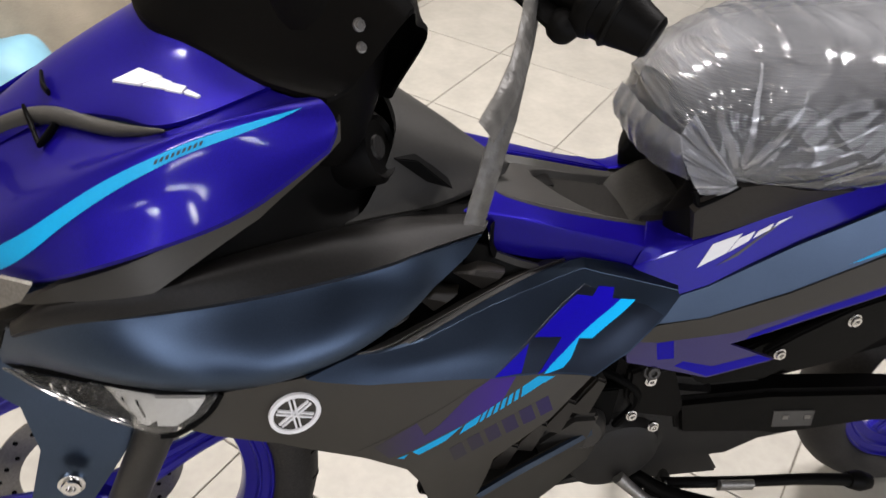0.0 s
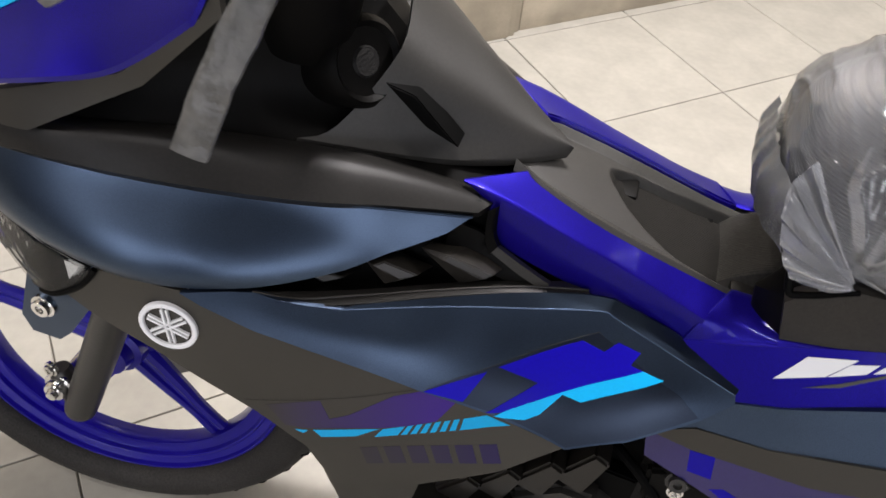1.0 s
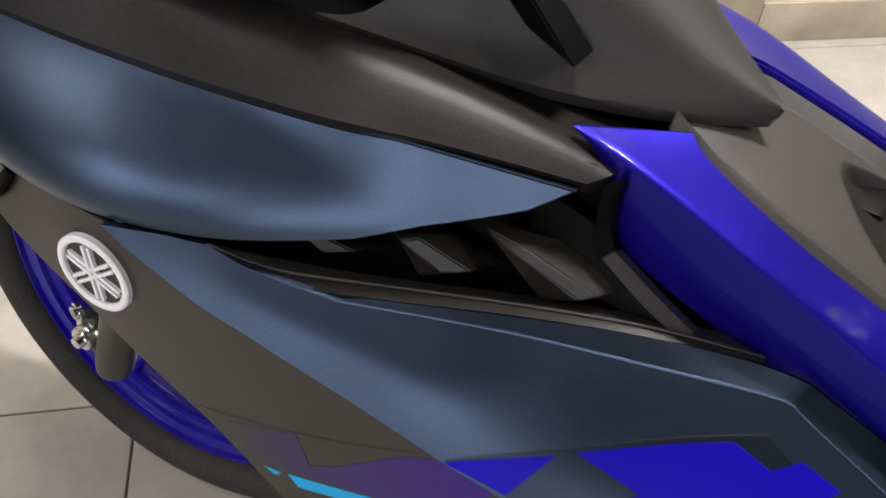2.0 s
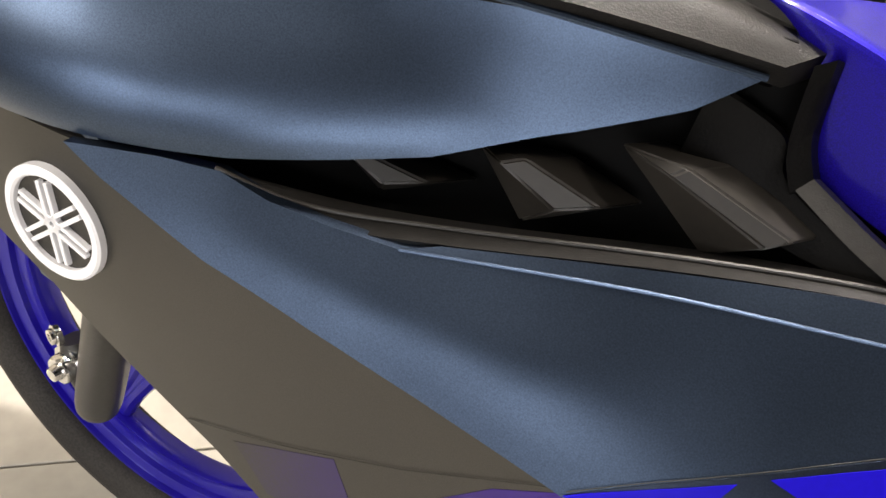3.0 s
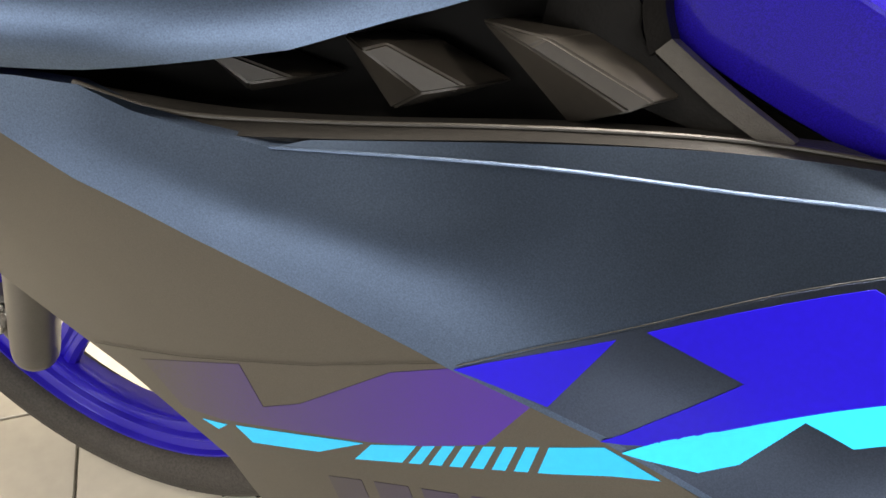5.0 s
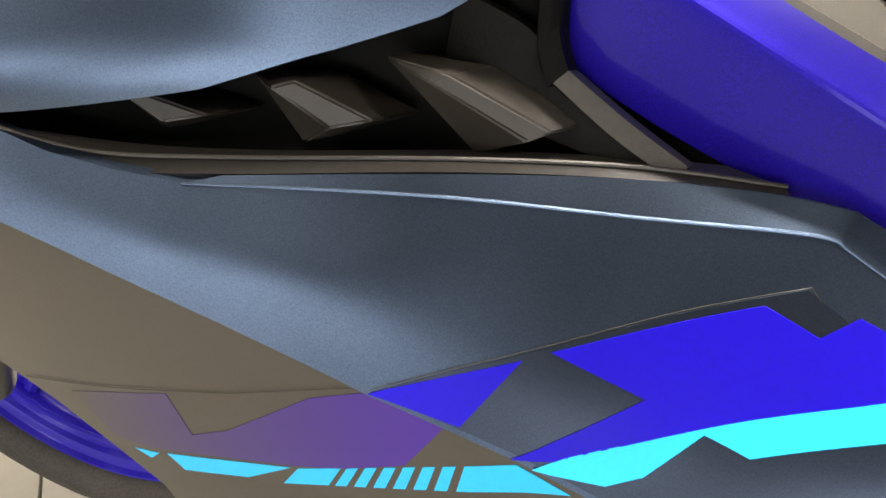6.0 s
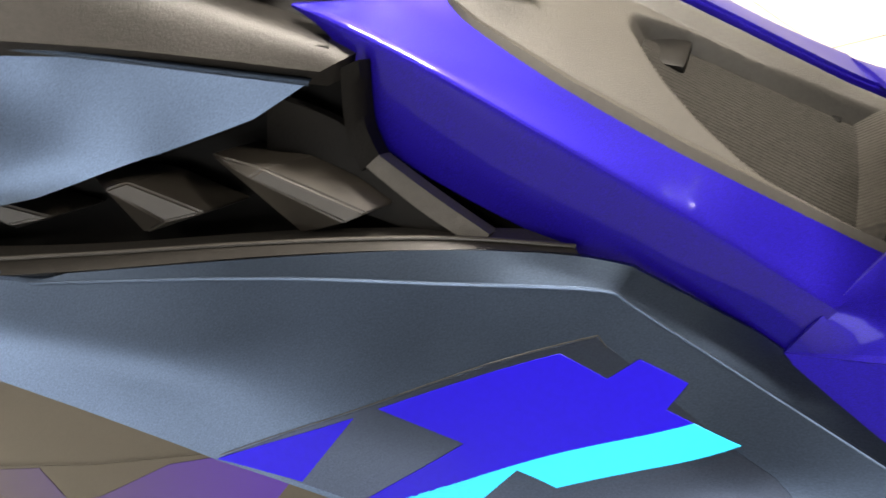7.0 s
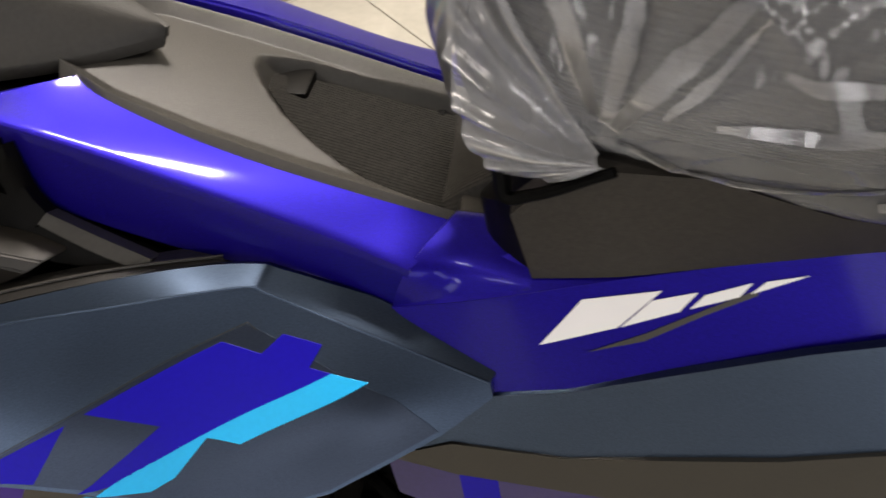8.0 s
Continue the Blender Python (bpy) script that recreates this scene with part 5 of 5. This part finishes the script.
AX = Matrix.Translation((0.0, -0.106, 0.274)) @ Vector((0.05, -1, 0.08)).to_track_quat("Z", "Y").to_matrix().to_4x4()
lathe("axle_nut", [(0.0, 0.018), (0.006, 0.018), (0.0075, 0.012), (0.012, 0.012), (0.0135, 0.009), (0.0135, 0.002), (0.018, 0.001), (0.018, -0.004), (0.0, -0.004)], AX, M_CHROME, bike, 12, "bright steel axle nut")
tube("axle_clamp", [(0.016, -0.099, 0.245), (0.002, -0.096, 0.272), (-0.004, -0.094, 0.292)], [0.014, 0.017, 0.012], M_FORK, bike, 14, 8)
bolt((0.006, -0.112, 0.316), (-0.2, -1, 0.1), 0.007, bike)

# front fender
F = [(-0.02, -0.074, 0.60), (0.02, -0.078, 0.585), (0.075, -0.082, 0.56), (0.115, -0.086, 0.50), (0.088, -0.096, 0.452), (0.040, -0.100, 0.380), (0.022, -0.100, 0.362), (-0.012, -0.099, 0.362), (-0.020, -0.098, 0.385), (0.010, -0.092, 0.47), (0.006, -0.086, 0.53), (-0.03, -0.078, 0.57)]
fender, _ = skin("front_fender", F, M_NAVY, bike, edge=0.0, label="matte navy front fender with mounting flap")
skin("front_fender", F, M_NAVY, bike, edge=0.0, side=-1)
rows = []
for k in range(7):
    b = -1 + k / 3
    rows.append([WM @ Vector((0.318 * math.cos(a) * 1.0, 0.318 * math.sin(a), 0.072 * b)) - Vector((0, 0, 0.02 * b * b)) for a in (0.35, 0.7, 1.05, 1.4, 1.75, 2.1, 2.45)])
loft("fender_top", rows, M_NAVY, fender, nu=24, nv=2, thick=0.004, toward=(0, 0, -1))
bolt((0.034, -0.114, 0.437), (0, -1, 0.1), 0.010, bike)

# engine side
slab("crankcase", [(0.565, 0.42), (0.60, 0.455), (0.66, 0.44), (0.72, 0.425), (0.78, 0.405), (0.86, 0.39), (0.90, 0.345), (0.88, 0.30), (0.80, 0.26), (0.70, 0.235), (0.58, 0.24), (0.53, 0.30), (0.54, 0.38)], -0.105, 0.10, M_ENGINE, bike, 0.012, "dark cast engine crankcase")
m = Matrix.Translation((0.655, -0.104, 0.315)) @ Vector((0, -1, 0)).to_track_quat("Z", "Y").to_matrix().to_4x4()
lathe("clutch_cover", [(0.0, 0.022), (0.045, 0.022), (0.058, 0.016), (0.064, 0.004), (0.072, 0.002), (0.072, -0.01), (0.0, -0.01)], m, M_ENGINE, bike, 48)
m = Matrix.Translation((0.600, -0.11, 0.385)) @ Vector((-0.3, -1, 0.2)).to_track_quat("Z", "Y").to_matrix().to_4x4()
lathe("oil_cap", [(0.0, 0.02), (0.022, 0.02), (0.028, 0.014), (0.03, 0.0), (0.03, -0.03), (0.0, -0.03)], m, M_FORK, bike, 32)
slab("cover_fin", [(0.53, 0.395), (0.575, 0.43), (0.61, 0.425), (0.60, 0.37), (0.55, 0.345)], -0.135, -0.10, M_FORK, bike, 0.006)
slab("engine_bracket", [(0.64, 0.478), (0.67, 0.49), (0.70, 0.47), (0.73, 0.395), (0.725, 0.375), (0.70, 0.385), (0.66, 0.40), (0.645, 0.43)], -0.122, -0.108, M_BLACK, bike, 0.004)
slab("rear_bracket", [(0.72, 0.455), (0.80, 0.475), (0.87, 0.51), (0.93, 0.50), (0.90, 0.44), (0.84, 0.41), (0.75, 0.42)], -0.112, -0.085, M_BLACK, bike, 0.004)
for p in ((0.657, -0.123, 0.401), (0.692, -0.124, 0.372), (0.719, -0.115, 0.388), (0.668, -0.124, 0.462)):
    bolt(p, (0, -1, 0.15), 0.0055, bike)
bolt((0.666, -0.124, 0.478), (0, -1, 0.3), 0.008, bike, M_FORK)
tube("hose", [(0.63, -0.08, 0.49), (0.66, -0.115, 0.485), (0.70, -0.11, 0.475), (0.74, -0.07, 0.48)], 0.009, M_DEEP, bike, 10, 16)
tube("cable", [(0.60, -0.09, 0.47), (0.645, -0.12, 0.455), (0.66, -0.12, 0.42), (0.64, -0.11, 0.36)], 0.005, M_DEEP, bike, 8, 16)
for k in range(4):  # louvres of the radiator side
    x = 0.462 + 0.034 * k
    slab("louvre", [(x, 0.385 + 0.018 * k), (x + 0.030, 0.425 + 0.022 * k), (x + 0.045, 0.415 + 0.022 * k), (x + 0.030, 0.375 + 0.016 * k)], -0.150 + 0.006 * k, -0.105, M_FIN, bike, 0.003)
# near-black plate for the shade behind the louvres
slab("radiator_shade_plate", [(0.43, 0.37), (0.45, 0.46), (0.56, 0.535), (0.64, 0.52), (0.64, 0.37), (0.5, 0.33)], -0.095, -0.08, M_DEEP, bike, 0.002)
skin("belly_cowl", [(0.430, -0.188, 0.3680), (0.446, -0.178, 0.3860), (0.500, -0.160, 0.3892), (0.560, -0.142, 0.3930), (0.622, -0.122, 0.3950), (0.630, -0.120, 0.3400), (0.560, -0.140, 0.3000), (0.470, -0.168, 0.2700), (0.400, -0.188, 0.2900), (0.388, -0.196, 0.3400), (0.395, -0.197, 0.3750)], M_GRAY, bike, label="matte grey belly fairing")
skin("belly_edge", [(0.446, -0.181, 0.3865), (0.500, -0.163, 0.3907), (0.560, -0.145, 0.3945), (0.622, -0.125, 0.3965), (0.622, -0.126, 0.3890), (0.560, -0.147, 0.3860), (0.500, -0.165, 0.3822), (0.452, -0.182, 0.3796)], M_NAVY, bike, edge=0.0)
slab("swingarm", [(0.72, 0.40), (0.86, 0.385), (1.05, 0.345), (1.30, 0.28), (1.30, 0.22), (1.05, 0.275), (0.90, 0.285), (0.86, 0.30), (0.74, 0.33)], -0.115, -0.075, M_BLACK, bike, 0.008, "black painted swingarm")
slab("rating_sticker", [(0.876, 0.346), (0.944, 0.331), (0.950, 0.298), (0.884, 0.312)], -0.1165, -0.1150, M_LABEL, bike, 0.0, "silver printed sticker")
slab("exhaust_bracket", [(0.80, 0.49), (0.84, 0.515), (0.90, 0.545), (1.0, 0.57), (1.02, 0.52), (0.93, 0.455), (0.85, 0.445)], -0.135, -0.125, M_BLACK, bike, 0.003)
bolt((0.820, -0.137, 0.489), (0, -1, 0.1), 0.0060, bike)
bolt((0.905, -0.137, 0.528), (0, -1, 0.1), 0.0068, bike)
slab("lower_case", [(0.688, 0.347), (0.997, 0.241), (0.905, 0.239), (0.858, 0.218), (0.835, 0.221), (0.862, 0.175), (0.721, 0.195)], -0.085, -0.04, M_ENGINE, bike, 0.004)
# another near-black plate, for the shade inside the belly fairing
slab("belly_shade_plate", [(0.40, 0.30), (0.42, 0.40), (0.50, 0.46), (0.64, 0.44), (0.64, 0.28), (0.5, 0.25)], -0.112, -0.098, M_DEEP, bike, 0.002)
tube("footrest", [(0.70, -0.10, 0.235), (0.74, -0.135, 0.225), (0.80, -0.16, 0.215)], [0.014, 0.015, 0.014], M_BLACK, bike, 12, 10)
tube("gear_lever", [(0.66, -0.13, 0.285), (0.70, -0.15, 0.250), (0.735, -0.165, 0.242)], [0.009, 0.007, 0.009], M_ALLOY, bike, 10, 12)
tube("stand_spring", [(0.70 + 0.0022 * k, -0.125 + 0.006 * math.sin(k * 1.6), 0.232 + 0.006 * math.cos(k * 1.6)) for k in range(24)], 0.0018, M_CHROME, bike, 6, 92)
stand = tube("side_stand", [(0.74, -0.115, 0.226), (0.86, -0.125, 0.207), (0.98, -0.13, 0.184), (1.07, -0.135, 0.162)], [0.008, 0.008, 0.0085, 0.010], M_BLACK, bike, 14, 16, "folded black side stand")
tube("stand_plate", [(0.825, -0.131, 0.217), (0.878, -0.134, 0.207)], 0.0092, M_ALLOY, stand, 12, 4, flat=0.7)
tube("stand_foot", [(1.052, -0.134, 0.167), (1.09, -0.137, 0.156)], [0.012, 0.016, 0.012], M_BLACK, stand, 12, 6)
slab("chain_guard", [(0.70, 0.50), (0.80, 0.56), (1.42, 0.74), (1.48, 0.44), (1.15, 0.40), (0.92, 0.36), (0.72, 0.36)], -0.072, -0.055, M_DEEP, bike, 0.003)
for p in ((0.893, 0.334), (0.930, 0.326)):
    slab("sticker_mark", [(p[0], p[1]), (p[0] + 0.010, p[1] - 0.002), (p[0] + 0.011, p[1] - 0.010), (p[0] + 0.001, p[1] - 0.008)], -0.1175, -0.1166, M_ALLOY, bike, 0.0)
# centre stand and rear wheel carry the machine
for s in (1, -1):
    tube("centre_stand_leg", [(0.76, -0.07 * s, 0.22), (0.80, -0.11 * s, 0.08), (0.83, -0.13 * s, FLOOR + 0.012)], 0.012, M_BLACK, bike, 12, 10)
rear, _ = wheel(Matrix.Translation((1.34, 0.0, FLOOR + 0.2917)) @ pose(0, 0, 0, 90), 0.2917, "rear_wheel")

# ---- loose things ----
CORNER_OF_WRAP = Vector((0.7137, -0.1050, 0.7180))


def folds(q):
    """Height of the creases that run out from the gathered corner of the film."""
    d = q - CORNER_OF_WRAP
    r = math.hypot(d.x, d.z) + 0.3 * abs(d.y)
    ang = math.atan2(d.z, d.x) + 0.6 * d.y
    a = 1 - 2.4 * abs(noise.noise(Vector((ang * 3.2, r * 5, 2.3))))
    b = 1 - 2.4 * abs(noise.noise(Vector((ang * 8.5, r * 9, 7.9))))
    c = 1 - 2.6 * abs(noise.noise(Vector((q.x * 26 + q.z * 18, q.y * 14, q.z * 20 - q.x * 8))))
    fade = min(1.0, r / 0.04) * (0.35 + 0.65 * math.exp(-r / 0.25))
    fade *= 0.45 + 0.55 * max(0.0, min(1.0, (q.x - 0.67) / 0.05))
    return fade * (0.0038 * max(0.0, a) ** 2.5 + 0.0016 * max(0.0, b) ** 2.5) + 0.0022 * max(0.0, c) ** 3


def wrap():
    """Clear film drawn loosely over the seat."""
    sections = [(0.650, 0.732, 0.765, 0.02, 0.02), (0.657, 0.702, 0.796, 0.068, 0.050), (0.686, 0.692, 0.820, 0.104, 0.070), (0.745, 0.690, 0.842, 0.126, 0.090), (0.82, 0.686, 0.844, 0.138, 0.108), (0.92, 0.688, 0.838, 0.145, 0.125), (1.05, 0.692, 0.845, 0.145, 0.13), (1.21, 0.71, 0.86, 0.13, 0.12)]
    ob = hull("seat_wrap", sections, M_WRAP, None, 240, "", 240)
    for p in ob.data.vertices:
        q = p.co
        n = Vector((q.x - 0.9, q.y * 2.5, (q.z - 0.76) * 2.5)).normalized()
        p.co = q + n * (folds(q) + noise.noise(Vector((q.x * 8, q.y * 7, q.z * 9))) * 0.005)
    return tagged(ob, "wrinkled clear plastic wrap drawn over the black seat", "plastic wrap")


cover = wrap()
me = cover.data
T_WRAP = BVHTree.FromPolygons([p.co.copy() for p in me.vertices], [tuple(p.vertices) for p in me.polygons])


def crease_strip(pts, wide):
    """A fold where the film lies double: a tapering strip on the wrap, given in side view (x, z)."""
    line = smooth_line([(x, 0, z) for x, z in pts], 14)
    up, down = [], []
    for i, p in enumerate(line):
        d = (line[min(i + 1, 14)] - line[max(i - 1, 0)]).normalized()
        w = wide * (0.25 + 0.75 * math.sin(math.pi * min(1.0, (i + 2) / 15))) * (1 + 0.35 * noise.noise(Vector((i * 0.7, pts[0][0] * 90, pts[-1][1] * 70))))
        up.append((p.x - d.z * w / 2, p.z + d.x * w / 2))
        down.append((p.x + d.z * w / 2, p.z - d.x * w / 2))
    film("wrap_fold", up + down[::-1], T_WRAP, M_WRAP_FOLD, cover, lift=0.0012, cell=0.006)


for pts, wide in (([(0.711, 0.733), (0.7145, 0.757), (0.7154, 0.772), (0.718, 0.800), (0.730, 0.826)], 0.007),
                  ([(0.714, 0.731), (0.7267, 0.7536), (0.738, 0.770), (0.7497, 0.790), (0.762, 0.812)], 0.008),
                  ([(0.7292, 0.7398), (0.741, 0.757), (0.7525, 0.780)], 0.004),
                  ([(0.708, 0.735), (0.6953, 0.7634), (0.6874, 0.7798), (0.690, 0.800)], 0.007),
                  ([(0.7601, 0.7641), (0.7733, 0.7621), (0.80, 0.768), (0.84, 0.790)], 0.005),
                  ([(0.7165, 0.7250), (0.7301, 0.7215), (0.7456, 0.7185), (0.7716, 0.7200), (0.80, 0.734), (0.84, 0.752)], 0.004),
                  ([(0.755, 0.7145), (0.774, 0.7070), (0.7924, 0.7027), (0.82, 0.702), (0.88, 0.708)], 0.0035),
                  ([(0.800, 0.720), (0.850, 0.745), (0.905, 0.775), (0.960, 0.795)], 0.010),
                  ([(0.840, 0.712), (0.890, 0.735), (0.950, 0.752), (1.02, 0.760)], 0.008),
                  ([(0.770, 0.785), (0.800, 0.800), (0.845, 0.805), (0.880, 0.815)], 0.009),
                  ([(0.745, 0.742), (0.790, 0.750), (0.830, 0.770)], 0.005)):
    crease_strip(pts, wide)


def pleated(name, edge, n=80, m=14):
    """Film gathered at one point and spread in pleats towards an edge."""
    rim = smooth_line(edge, n)
    grid = []
    for j in range(m + 1):
        r = 0.06 + 0.94 * j / m
        row = []
        for i, e in enumerate(rim):
            u = i / n
            p = CORNER_OF_WRAP.lerp(e, r)
            out = Vector((-0.45, -0.8, 0.25))
            pleat = math.sin(2 * math.pi * (6.5 * u + 0.9 * noise.noise(Vector((u * 7, 3.1, 0))))) * 0.0022 * r
            crumple = noise.noise(Vector((p.x * 60, p.y * 45, p.z * 60))) * 0.0030 * r
            row.append(p + out * (0.007 * math.sin(math.pi * r * 0.85) + pleat + crumple))
        grid.append(row)
    v, f = shell(grid, 0.0005, (0.3, 0.9, -0.1))
    return link(name, v, f, M_WRAP_THICK, cover, "bunched milky edge of clear plastic wrap")


pleated("gathered_corner", [(0.7000, -0.0985, 0.7060), (0.6780, -0.0985, 0.7085), (0.6640, -0.0960, 0.7250), (0.6570, -0.0820, 0.7430), (0.6560, -0.0700, 0.7620), (0.6640, -0.0720, 0.7860)])
hem = loft("front_hem", [[(0.652, 0.060, 0.752), (0.646, 0.0, 0.758), (0.650, -0.045, 0.760), (0.657, -0.070, 0.760)], [(0.645, 0.058, 0.732), (0.640, 0.0, 0.734), (0.645, -0.050, 0.738), (0.655, -0.082, 0.742)], [(0.650, 0.056, 0.714), (0.645, 0.0, 0.712), (0.650, -0.055, 0.716), (0.662, -0.092, 0.722)]], M_WRAP_THICK, cover, nu=70, nv=14, thick=0.0005, toward=(1, 0, 0), label="bunched milky edge of clear plastic wrap")
for p in hem.data.vertices:
    q = p.co
    p.co = q + Vector((-0.8, 0, 0.1)) * (math.sin(q.y * 260 + 2 * noise.noise(q * 20)) * 0.0012 + noise.noise(q * 30) * 0.003)


def strap(name, pts, width, label):
    line = smooth_line(pts, 30)
    grid = []
    for k in range(7):
        u = k / 6 - 0.5
        row = []
        for i, p in enumerate(line):
            d = (line[min(i + 1, 30)] - line[max(i - 1, 0)]).normalized()
            side = d.cross(Vector((0.3, -0.9, 0.3))).normalized()
            wob = noise.noise(Vector((i * 0.5, k * 0.3, 2.0))) * 0.0025
            wide = width[0] + (width[1] - width[0]) * min(1.0, i / 18)
            row.append(p + side * (wide * u) + Vector((0, -0.6, 0.4)) * (0.003 * (0.25 - u * u) * 4 + wob))
        grid.append(row)
    v, f = shell(grid, 0.002, (0.1, 0.9, -0.2))
    return tagged(link(name, v, f, M_STRAP, None), label, "packing strap")


strap("packing_strap", [(0.412, -0.255, 1.005), (0.410, -0.262, 0.986), (0.396, -0.282, 0.940), (0.382, -0.298, 0.905), (0.371, -0.309, 0.872)], (0.007, 0.015), "grey foam packing strap hanging from the handlebar")
strap("packing_strap", [(0.410, -0.258, 1.005), (0.405, -0.270, 0.988), (0.382, -0.320, 0.975), (0.358, -0.352, 0.962)], (0.007, 0.014), "grey foam packing strap looped off the handlebar")

bag = hull("cloth_bag", [(-0.36, 0.18, 0.20, 0.02, 0.02), (-0.33, 0.12, 0.34, 0.10, 0.08), (-0.25, 0.10, 0.42, 0.14, 0.10), (-0.16, 0.12, 0.40, 0.12, 0.09), (-0.11, 0.20, 0.34, 0.03, 0.03)], M_CLOTH, None, 32, "", 24)
bag.location = (0.02, 0.98, 0.0)
for p in bag.data.vertices:
    p.co += Vector((1, 1, 1)) * noise.noise(p.co * 14) * 0.02
tagged(bag, "pale blue crumpled bag hanging by the wall", "bag")

# ---- floor tiles, nearest first ----
mesh = None
cells = []
for i in range(-14, 12):
    for j in range(-9, 2):
        c = CORNER + ALONG * (TILE * (i + 0.5)) + ACROSS * (TILE * (j + 0.5))
        cells.append(((c - Vector((0.3, 0.6, FLOOR))).length, i, j, c))
cells.sort(key=lambda q: q[0])


def tile_shape():
    bm = bmesh.new()
    bmesh.ops.create_cube(bm, size=1)
    g = TILE - 0.003
    for p in bm.verts:
        p.co = Vector((p.co.x * g, p.co.y * g, p.co.z * 0.010))
    bmesh.ops.bevel(bm, geom=[e for e in bm.edges if all(p.co.z > 0 for p in e.verts)], offset=0.0012, segments=1, affect="EDGES")
    me = bpy.data.meshes.new("tile")
    bm.to_mesh(me)
    bm.free()
    me.materials.append(M_TILE)
    return me


shape = tile_shape()
for k, (_, i, j, c) in enumerate(cells[:290]):
    ob = new("tile", shape)
    ob.parent = base
    ob.matrix_world = Matrix.Translation((c.x, c.y, FLOOR - 0.005)) @ Matrix.Rotation(TURN, 4, "Z")
